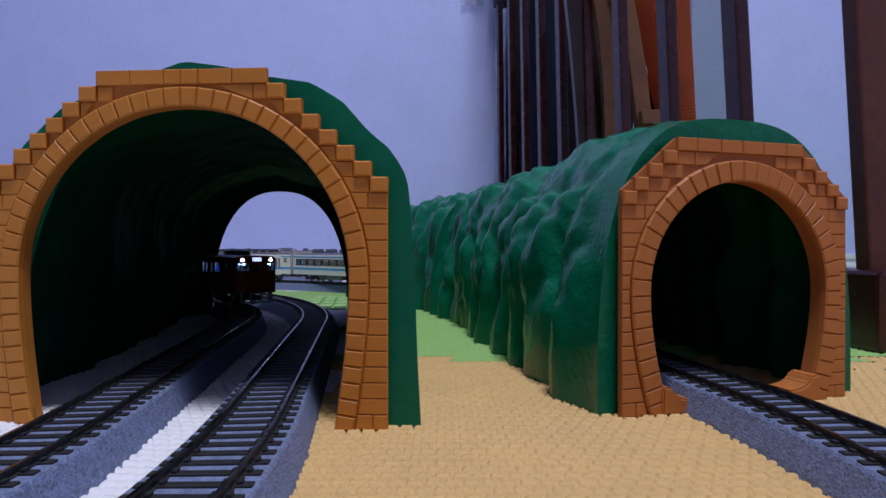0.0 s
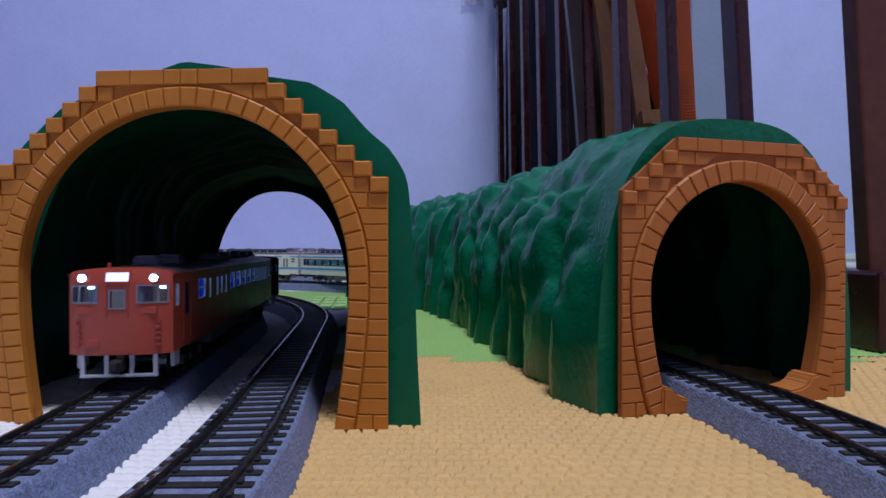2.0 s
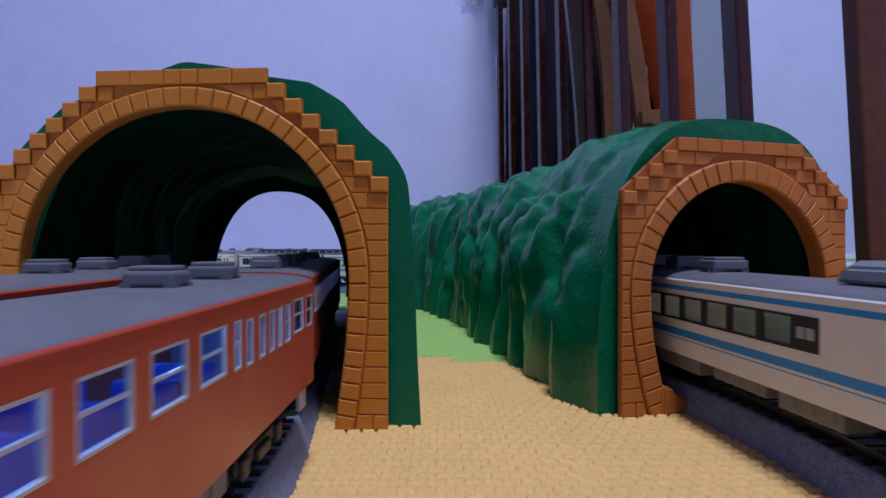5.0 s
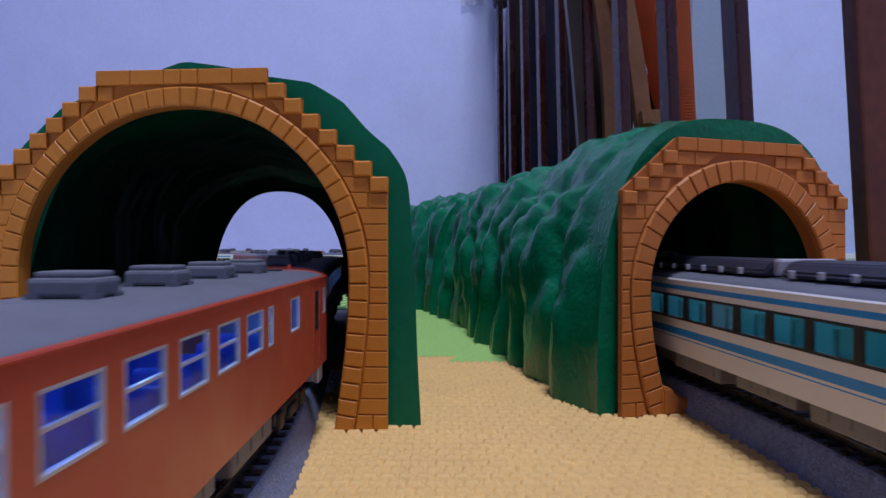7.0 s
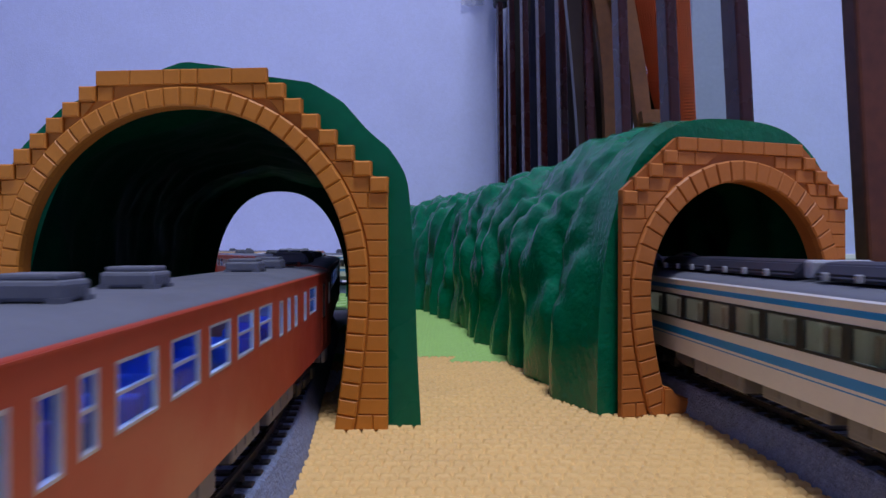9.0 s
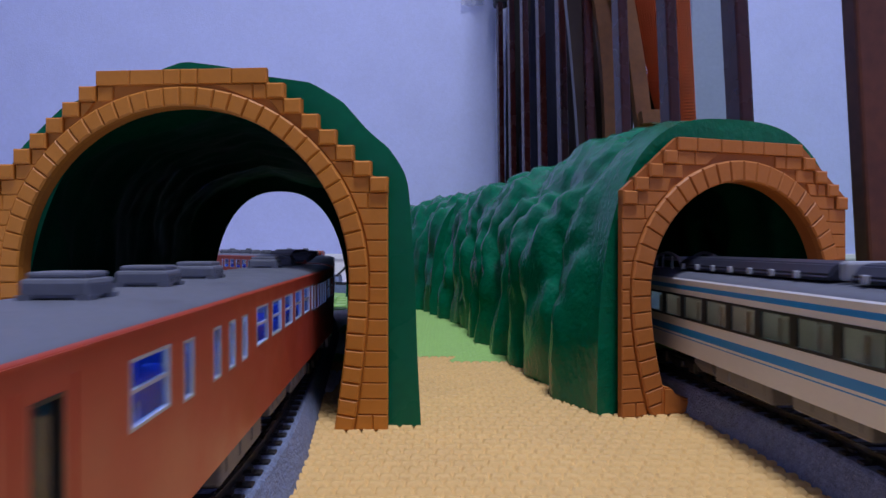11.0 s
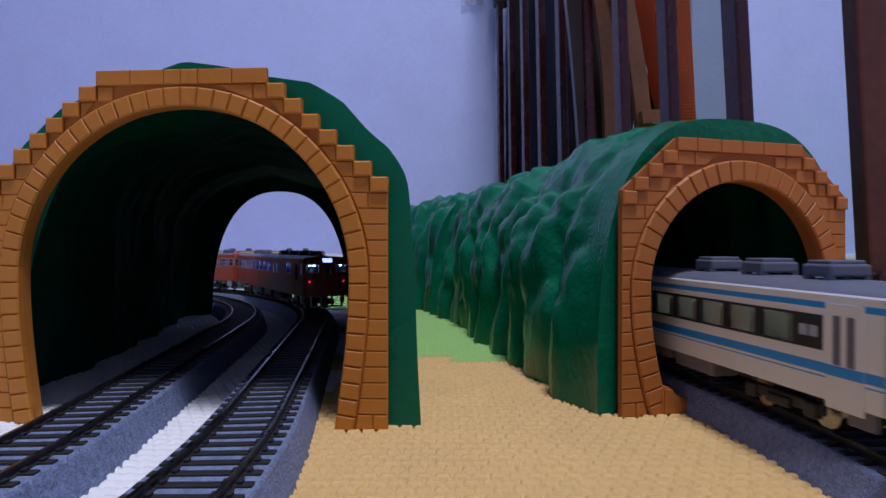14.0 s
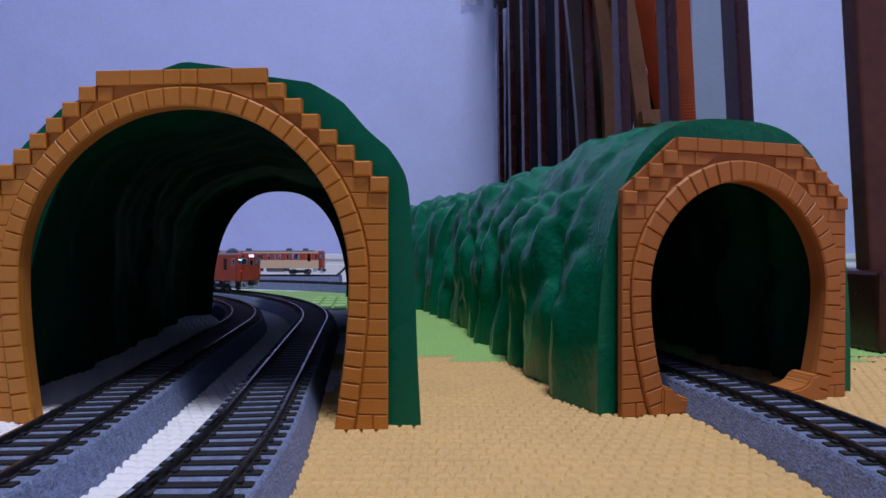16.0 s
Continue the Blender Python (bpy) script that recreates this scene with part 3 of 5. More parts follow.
ob.matrix_basis = Matrix.Translation((0.2745, 0.392, 0.0)) @ Matrix.Rotation(math.radians(9), 4, "Z")
bm = bmesh.new()
p0, p1 = Vector((0.275, 0.372, 0)), Vector((0.128, 1.50, 0))
ang = math.atan2(p1.y - p0.y, p1.x - p0.x)
mm = Matrix.Translation((p0 + p1) / 2) @ Matrix.Rotation(ang, 4, "Z")
box(bm, (0, 0, 0.025), ((p1 - p0).length, 0.030, 0.05), 0.003, m=mm)
part("bottom_rail", bm, M_WOOD, cot, "dark bottom rail on the floor")
bm = bmesh.new()
box(bm, (-0.043, 0, 0.872), ((p1 - p0).length, 0.034, 0.03), 0.004, m=Matrix.Translation((-0.045, 0, 0)) @ mm)
part("top_rail", bm, M_WOOD, cot)
bm = bmesh.new()
box(bm, (0.135, 1.452, 0.655), (0.034, 0.05, 0.06), 0.008)
part("corner_bracket", bm, M_BLACK, cot, "black corner fitting")
bm = bmesh.new()
box(bm, (0.345, 0.400, 0.0245), (0.12, 0.050, 0.049), 0.003)
tagged(part("storage_box", bm, M_WOOD), "low dark wooden box on the floor beside the cot", "box")


def bent_strip(bm, pts, w, t):
    """A flat wooden strip along pts."""
    rows = []
    for k, p in enumerate(pts):
        a, b = Vector(pts[max(k - 1, 0)]), Vector(pts[min(k + 1, len(pts) - 1)])
        d = (b - a).normalized()
        side = d.cross(Vector((0, 1, 0))).normalized()
        p = Vector(p)
        rows.append([bm.verts.new(p + side * su * w / 2 + Vector((0, sv * t / 2, 0))) for su, sv in ((-1, -1), (1, -1), (1, 1), (-1, 1))])
    for a, b in zip(rows, rows[1:]):
        for k in range(4):
            bm.faces.new((a[k], a[(k + 1) % 4], b[(k + 1) % 4], b[k]))
    bm.faces.new(rows[0])
    bm.faces.new(rows[-1])
    return fix(bm)


def spot(x, y, z):
    """A point at depth z seen at the angle (x, y) off the camera's axis, in thousandths."""
    return (x / 1000 * z, z, EYE[2] + y / 1000 * z)


chair = thing("folding_chair", "folded chair with tan bentwood legs and orange mesh seat", "chair")


def strip_part(name, ctrl, depth, w, t, material, label=""):
    p = np.array(ctrl, float)
    k = np.linspace(0, 1, len(p))
    q = np.linspace(0, 1, 14)
    deg = min(2, len(p) - 1)
    cx, cy = np.polyfit(k, p[:, 0], deg), np.polyfit(k, p[:, 1], deg)
    pts = [spot(np.polyval(cx, v), np.polyval(cy, v), depth) for v in q]
    part(name, bent_strip(bmesh.new(), pts, w, t), material, chair, label)


strip_part("chair_leg", [(196, 520), (216, 330), (236, 130), (240, -75)], 0.86, 0.026, 0.016, M_DARKWOOD, "dark brown bentwood leg")
strip_part("chair_leg", [(228, 520), (258, 370), (278, 180), (272, -75)], 0.84, 0.028, 0.016, M_TANWOOD, "tan bentwood leg")
strip_part("chair_leg", [(262, 520), (296, 330), (328, 190), (338, -76)], 0.82, 0.020, 0.016, M_TANWOOD, "tan bentwood leg")
strip_part("chair_rail", [(318, 206), (340, 208), (372, 208)], 0.80, 0.016, 0.016, M_TANWOOD)
strip_part("chair_rail", [(262, 470), (300, 300), (352, 185)], 0.88, 0.03, 0.01, M_BLACK)
# mesh seat as a lattice of woven cords with dark gaps
bm = bmesh.new()
nu, nv = 24, 64
top_l, top_r, low_l, low_r = (290, 520), (390, 520), (350, 192), (408, 196)


def seat_pt(u, v):
    bow = -14 * math.sin(math.pi * v) * (1 - u)
    x = (top_l[0] * (1 - v) + low_l[0] * v) * (1 - u) + (top_r[0] * (1 - v) + low_r[0] * v) * u + bow
    y = (top_l[1] * (1 - v) + low_l[1] * v) * (1 - u) + (top_r[1] * (1 - v) + low_r[1] * v) * u
    return Vector(spot(x, y, 0.86 + 0.03 * u - 0.015 * math.sin(math.pi * u)))


for a in range(nu):
    for b in range(-nu, nv):
        if b + a + 2 < 1 or b + a > nv - 1:
            continue
        c = [seat_pt((a + du) / nu, min(1.0, max(0.0, (b + dv + a + du) / nv))) for du, dv in ((0, 0), (1, 0), (1, 1), (0, 1))]
        mid = (c[0] + c[1] + c[2] + c[3]) / 4
        inner = [p.lerp(mid, 0.5) + Vector((0, 0.0012, 0)) for p in c]
        vo, vi = [bm.verts.new(p) for p in c], [bm.verts.new(p) for p in inner]
        for k in range(4):
            bm.faces.new((vo[k], vo[(k + 1) % 4], vi[(k + 1) % 4], vi[k]))
bmesh.ops.remove_doubles(bm, verts=bm.verts, dist=0.00001)
part("mesh_seat", fix(bm), M_ORANGE, chair, "orange woven mesh seat")
bm = bmesh.new()
for a in range(8):
    c = [seat_pt((a + du) / 8, dv) + Vector((0, 0.012, 0)) for du, dv in ((0, 0), (1, 0), (1, 1), (0, 1))]
    bm.faces.new([bm.verts.new(p) for p in c])
bmesh.ops.remove_doubles(bm, verts=bm.verts, dist=0.00001)
bmesh.ops.solidify(bm, geom=bm.faces[:], thickness=0.004)
part("seat_backing", fix(bm), M_BROWNCLOTH, chair, "dark backing of the mesh seat")


def soft_bag(name, lo, hi, seed, material, label, category):
    bm = bmesh.new()
    bmesh.ops.create_icosphere(bm, subdivisions=4, radius=1.0)
    c, h = (Vector(lo) + Vector(hi)) / 2, (Vector(hi) - Vector(lo)) / 2
    for v in bm.verts:
        d = v.co.copy()
        p = Vector([math.copysign(abs(q) ** 0.45, q) for q in d])
        p *= 1 + 0.10 * noise.noise(d * 2.3 + Vector((seed, 0, 0))) + 0.035 * noise.noise(d * 7 + Vector((seed, 4, 0)))
        v.co = Vector((c.x + p.x * h.x, c.y + p.y * h.y, max(0.0, c.z + p.z * h.z)))
    return tagged(part(name, bm, material, smooth=True), label, category)


soft_bag("cloth_bag", (0.180, 1.22, 0.0), (0.33, 1.36, 0.64), 3.0, M_NAVY, "dark navy cloth bag standing behind the slats", "bag")
soft_bag("small_bag", (0.175, 1.385, 0.0), (0.27, 1.44, 0.38), 4.0, M_NAVY, "small dark navy bag against the wall", "bag")
soft_bag("folded_cloth", (0.222, 0.98, 0.0), (0.31, 1.16, 0.47), 8.0, M_BROWNDARK, "dark brown folded cloth behind the slats", "cloth")
soft_bag("paper_bag", (0.150, 1.45, 0.0), (0.30, 1.50, 0.76), 5.0, M_GREYCLOTH, "grey-brown bag standing against the wall", "bag")
bm = bmesh.new()
bmesh.ops.create_grid(bm, x_segments=10, y_segments=10, size=0.03)
for v in bm.verts:
    v.co = Vector((0.072 + v.co.x * 0.9, 1.505 + 0.008 * noise.noise(v.co * 60), 0.668 + v.co.y * 0.75 + 0.4 * abs(v.co.x) * 0.3))
bmesh.ops.solidify(bm, geom=bm.faces[:], thickness=0.0006)
tagged(part("plastic_film", bm, M_FILM), "crumpled white plastic film on the wall", "plastic film")

# added sheet; its grey-blue stands in for a shaded strip of wall
bm = bmesh.new()
box(bm, (0.652, 1.508, 0.62), (0.105, 0.018, 1.24), 0.003)
tagged(part("wall_shade_sheet", bm, M_WALLSHADE), "tall grey-blue sheet added for a shaded strip of wall", "board")

lamp = thing("ceiling_light", "round white ceiling light", "ceiling light")
bm = bmesh.new()
cyl(bm, (0.2, -0.28, 2.37), (0.2, -0.28, 2.425), 0.27, 48)
part("frame", bm, M_WHITE, lamp)
bm = bmesh.new()
cyl(bm, (0.2, -0.28, 2.30), (0.2, -0.28, 2.372), 0.20, 48, 0.26)
part("diffuser", bm, M_WHITE, lamp, "white diffuser")

# buffer stop at the end of the siding
stop = thing("buffer_stop", "black buffer stop at the end of the siding", "buffer stop")
x, y, h = at_line(LINE_D, 0.0)
for s_ in (-1, 1):
    bm = bmesh.new()
    bent_strip(bm, [(x + 0.030, y + s_ * 0.008, 0.012), (x + 0.010, y + s_ * 0.008, 0.026)], 0.0025, 0.002)
    bent_strip(bm, [(x + 0.010, y + s_ * 0.008, 0.026), (x - 0.006, y + s_ * 0.008, 0.012)], 0.0025, 0.002)
    part("brace", bm, M_BLACK, stop)
bm = bmesh.new()
box(bm, (x + 0.009, y, 0.025), (0.003, 0.026, 0.004), 0.0005)
part("beam", bm, M_BLACK, stop)


# ---- trains ----
CAR, PITCH, HALF_W, PIVOT = 0.258, 0.2663, 0.018, 0.086
BASE_Z, EAVE_Z, CROWN_Z = 0.0122, 0.0413, 0.0436
CAB_POWER = 3.5
CAB_BACK = (0.0045, 0.0022)
EXPRESS_BACK = (0.0085, 0.0050)


def panel(bm, us, ws, holes, place, thick, colour=None):
    """A sheet over the grid us x ws with rectangular holes; place(u, w, d) gives the point at depth d."""
    us = sorted(set(us) | {h[0] for h in holes} | {h[1] for h in holes})
    ws = sorted(set(ws) | {h[2] for h in holes} | {h[3] for h in holes})
    keep = {}
    for i in range(len(us) - 1):
        for j in range(len(ws) - 1):
            cu, cw = (us[i] + us[i + 1]) / 2, (ws[j] + ws[j + 1]) / 2
            if not any(h[0] < cu < h[1] and h[2] < cw < h[3] for h in holes):
                keep[i, j] = colour(cu, cw) if colour else 0
    cache = {}

    def vert(i, j, d):
        k = (i, j, d)
        if k not in cache:
            cache[k] = bm.verts.new(place(us[i], ws[j], d))
        return cache[k]

    for (i, j), c in keep.items():
        f = bm.faces.new((vert(i, j, 0), vert(i + 1, j, 0), vert(i + 1, j + 1, 0), vert(i, j + 1, 0)))
        f.material_index = c
        f = bm.faces.new((vert(i, j, thick), vert(i, j + 1, thick), vert(i + 1, j + 1, thick), vert(i + 1, j, thick)))
        f.material_index = c
        for (a, b), p, q in (((i - 1, j), (i, j), (i, j + 1)), ((i + 1, j), (i + 1, j + 1), (i + 1, j)), ((i, j - 1), (i + 1, j), (i, j)), ((i, j + 1), (i, j + 1), (i + 1, j + 1))):
            if (a, b) not in keep:
                f = bm.faces.new((vert(*p, 0), vert(*q, 0), vert(*q, thick), vert(*p, thick)))
                f.material_index = c
    return fix(bm)


def frame_ring(bm, u0, u1, w0, w1, b, place, d0, d1):
    """A rectangular frame b wide round an opening."""
    for a0, a1, c0, c1 in ((u0, u1, w0, w0 + b), (u0, u1, w1 - b, w1), (u0, u0 + b, w0 + b, w1 - b), (u1 - b, u1, w0 + b, w1 - b)):
        slab8(bm, a0, a1, c0, c1, place, d0, d1)


def slab8(bm, a0, a1, c0, c1, place, d0, d1, mi=0):
    v = [bm.verts.new(place(u, w, d)) for d in (d0, d1) for w in (c0, c1) for u in (a0, a1)]
    for q in ((0, 1, 3, 2), (4, 6, 7, 5), (0, 4, 5, 1), (2, 3, 7, 6), (0, 2, 6, 4), (1, 5, 7, 3)):
        bm.faces.new([v[k] for k in q]).material_index = mi


def roof_z(u, top):
    t = min(1.0, abs(u) / HALF_W)
    return EAVE_Z + (top - EAVE_Z) * (1 - t ** 2.6) ** 0.55


def roof_sheet(bm, y0, y1, top, drop0, drop1, end_len, red_len0=0.0, red_len1=0.0, back0=(0.0, 0.0), back1=(0.0, 0.0)):
    ys = [y0 + (y1 - y0) * k / 24 for k in range(25)]
    ys += [y0 + end_len * k / 6 for k in range(7)] + [y1 - end_len * k / 6 for k in range(7)]
    ys += [v for v in (y0 + red_len0, y1 - red_len1)]
    ys = sorted(set(round(v, 6) for v in ys))
    us = [HALF_W * math.sin(math.pi / 2 * k / 9) for k in range(-9, 10)]
    rows = []
    for y in ys:
        f = 1.0
        if y - y0 < end_len:
            f = 1 - drop0 * (1 - (y - y0) / end_len) ** 2
        if y1 - y < end_len:
            f = min(f, 1 - drop1 * (1 - (y1 - y) / end_len) ** 2)
        row = []
        for u in us:
            t = abs(u) / HALF_W
            lo = y0 + 0.001 + back0[0] * t ** CAB_POWER + back0[1]
            hi = y1 - 0.001 - back1[0] * t ** CAB_POWER - back1[1]
            row.append(bm.verts.new((u, min(max(y, lo if back0[1] else y), hi if back1[1] else y), EAVE_Z + (roof_z(u, top) - EAVE_Z) * f)))
        rows.append(row)
    for (ya, a), (yb, b) in zip(zip(ys, rows), list(zip(ys, rows))[1:]):
        for k in range(len(us) - 1):
            fc = bm.faces.new((a[k], a[k + 1], b[k + 1], b[k]))
            mid, uu = (ya + yb) / 2, abs(us[k] + us[k + 1]) / 2
            arc = 0.0035 * (uu / HALF_W) ** 2
            fc.material_index = 1 if (mid < y0 + red_len0 - arc or mid > y1 - red_len1 + arc or (uu > HALF_W * 0.975)) else 0
    return bm


def bogie(car, y):
    bm = bmesh.new()
    for sx in (-1, 1):
        box(bm, (sx * 0.0135, y, 0.0062), (0.002, 0.034, 0.0035), 0.0006)
        for dy in (-0.0131, 0.0131):
            box(bm, (sx * 0.0140, y + dy, 0.0055), (0.003, 0.005, 0.0045), 0.0007)
        box(bm, (sx * 0.0142, y, 0.0052), (0.0028, 0.010, 0.003), 0.0006)
    box(bm, (0, y, 0.0068), (0.026, 0.008, 0.003), 0.0005)
    b = part("bogie", bm, M_BLACK, car, "black plastic bogie")
    for dy in (-0.0131, 0.0131):
        bm = bmesh.new()
        for sx in (-1, 1):
            cyl(bm, (sx * 0.0066, y + dy, 0.0052), (sx * 0.0095, y + dy, 0.0052), 0.0052, 18)
        cyl(bm, (-0.0066, y + dy, 0.0052), (0.0066, y + dy, 0.0052), 0.0012, 8)
        part("wheelset", bm, M_RAIL, b, "steel wheelset")


def under_boxes(car, items, material, label):
    for x, y, w, l, h in items:
        bm = bmesh.new()
        top = BASE_Z + 0.0015
        box(bm, (x, y, top - h / 2), (w, l, h), 0.0007)
        for k in range(3):
            box(bm, (x + math.copysign(w / 2, x), y + (k - 1) * l * 0.3, top - h * 0.5), (0.0006, l * 0.2, h * 0.6), 0.0002)
        part("underfloor_box", bm, material, car, label)


def round_tank(car, x, y, l, r):
    bm = bmesh.new()
    cyl(bm, (x, y - l / 2, BASE_Z - r + 0.001), (x, y + l / 2, BASE_Z - r + 0.001), r, 18)
    part("air_tank", bm, M_GREY, car, "grey cylindrical tank")


def ac_unit(car, y, l, material, w=0.0175, h=0.0042, base=0.0458):
    bm = bmesh.new()
    box(bm, (0, y, base + h * 0.38 + 0.0004), (w, l, h * 0.76), 0.0007)
    box(bm, (0, y, base + h * 0.86 + 0.0004), (w * 0.86, l * 0.8, h * 0.28), 0.0004)
    for k in range(5):
        for sx in (-1, 1):
            box(bm, (sx * w * 0.5, y + (k - 2) * l * 0.15, base + h * 0.42), (0.0004, l * 0.06, h * 0.34))
    for sx in (-1, 1):
        for sy in (-1, 1):
            box(bm, (sx * w * 0.42, y + sy * l * 0.36, base - 0.0002), (0.0022, 0.0026, 0.0024))
    u = part("roof_unit", bm, material, car, "grey rooftop ventilator box")
    return u


def seat_rows(car, y0, y1, material, step, name="seat"):
    n = int((y1 - y0) / step)
    for sx in (-1, 1):
        bm = bmesh.new()
        for k in range(n):
            y = y0 + (k + 0.5) * step
            box(bm, (sx * 0.0112, y, 0.0185), (0.0105, 0.0055, 0.004), 0.0006)
            box(bm, (sx * 0.0112, y + 0.0030, 0.0245), (0.0105, 0.0018, 0.0135), 0.0006)
        part("seat_row", bm, material, car, "moulded seats seen through the windows")


def side_place(sx):
    return lambda u, w, d: (sx * (HALF_W - d), u, w)


def side_window(car, sx, y0, y1, z0, z1, frame_mat, pane_mat, sash=True, b=0.00045):
    bm = bmesh.new()
    pl = side_place(sx)
    frame_ring(bm, y0, y1, z0, z1, b, pl, -0.0001, 0.0009)
    if sash:
        zm = (z0 + z1) / 2 + 0.0003
        slab8(bm, y0 + b, y1 - b, zm - 0.00025, zm + 0.00025, pl, 0.0001, 0.0008)
    w = part("side_window", fix(bm), frame_mat, car, "silver framed side window" if frame_mat is M_LGREY else "")
    bm = bmesh.new()
    slab8(bm, y0 + b * 0.5, y1 - b * 0.5, z0 + b * 0.5, z1 - b * 0.5, pl, 0.0005, 0.0007)
    p = part("pane", fix(bm), pane_mat, w)
    p.visible_shadow = False
    return w


def interior(car, y0, y1, lit, seat, step):
    bm = bmesh.new()
    box(bm, (0, (y0 + y1) / 2, 0.0146), (0.0335, y1 - y0, 0.0012))
    for y in (y0, y1):
        box(bm, (0, y, 0.027), (0.0335, 0.0008, 0.024))
    for sx in (-1, 1) if lit != 2 else ():
        box(bm, (sx * 0.004, y0 + 0.03, 0.025), (0.0006, 0.03, 0.018))
    part("cabin_lining", bm, M_INNER, car)
    bm = bmesh.new()
    box(bm, (0, (y0 + y1) / 2, EAVE_Z - 0.0005), (0.0335, y1 - y0, 0.0006))
    part("cabin_ceiling", bm, M_INNER, car)
    if lit:
        bm = bmesh.new()
        box(bm, (0, (y0 + y1) / 2, EAVE_Z - 0.0011), (0.0022, y1 - y0 - 0.01, 0.0004))
        part("cabin_light", bm, M_LED if lit == 1 else M_LEDW, car, "bluish white interior light strip")
    # added glowing boxes imitate the LED's reflections near the window tops
    if lit == 1:
        for k in range(5):
            for sx in (-1, 1):
                bm = bmesh.new()
                box(bm, (sx * 0.0128, y0 + 0.022 + (y1 - y0 - 0.044) * k / 4, 0.0378), (0.0022, 0.0034, 0.0010), 0.0003)
                part("led_glint", bm, M_SPOT, car, "small glowing white box standing for an LED reflection")
    inset = 0.012 if lit == 2 else 0.045
    seat_rows(car, y0 + inset, y1 - inset, seat, step)


# side windows: millimetres from the front end, width, sill, top, sash
CAB_SIDE, DOOR = (7.5, 4.5, 28.8, 37.5, 0), (20, 5.5, 24.5, 37.4, 0)
RED_WINDOWS = [CAB_SIDE, DOOR, (40, 13, 28.8, 37.7, 1), (58.5, 4.5, 27.9, 37.2, 0), (73, 4.5, 27.9, 37.2, 0), (82.5, 4.5, 27.9, 37.2, 0), (92, 4.5, 27.9, 37.2, 0)] + [
    (104.5 + 16.5 * k, 12, 28.8, 37.7, 1) for k in range(5)] + [(186.5, 4, 28.4, 37.7, 1), (193.5, 4.5, 27.9, 37.2, 0), (202, 4.5, 27.9, 37.2, 0), (209.5, 4.5, 27.9, 37.2, 0), (216.5, 4.2, 27.9, 37.2, 0),
    (223, 5.5, 27.9, 37.2, 1), (231.5, 11, 28.8, 37.7, 1), (246, 8, 28.8, 37.7, 1)]
RED_WINDOWS_B = [CAB_SIDE, DOOR, (47.5, 10.5, 28.6, 37.7, 0), (75.5, 4.5, 28.4, 37.7, 1)] + [(84 + 16.4 * k, 12, 28.8, 37.7, 1) for k in range(6)] + [
    (187, 4.2, 28.4, 37.7, 1), (197, 11, 28.8, 37.7, 1), (213, 9.5, 28.8, 37.7, 1), (232.5, 5.5, 24.5, 37.4, 0), (246, 4.5, 28.8, 37.5, 0)]


def cab_place(end, bulge, round_top):
    """Points of a cab front: u across, w up, d inwards; end +1 front, -1 rear."""
    def place(u, w, d):
        t = abs(u) / HALF_W
        top = EAVE_Z + 0.0002 + (CROWN_Z - 0.0004 - EAVE_Z) * (1 - min(1.0, t) ** 2.6) ** 0.55
        z = w if w <= 0.038 else 0.038 + (w - 0.038) / 0.007 * (top - 0.038)
        back = bulge * t ** CAB_POWER + round_top * min(1.0, max(0.0, (z - 0.036) / 0.0085)) ** 2
        return (u * end, end * (CAR / 2 - back - d), z)
    return place


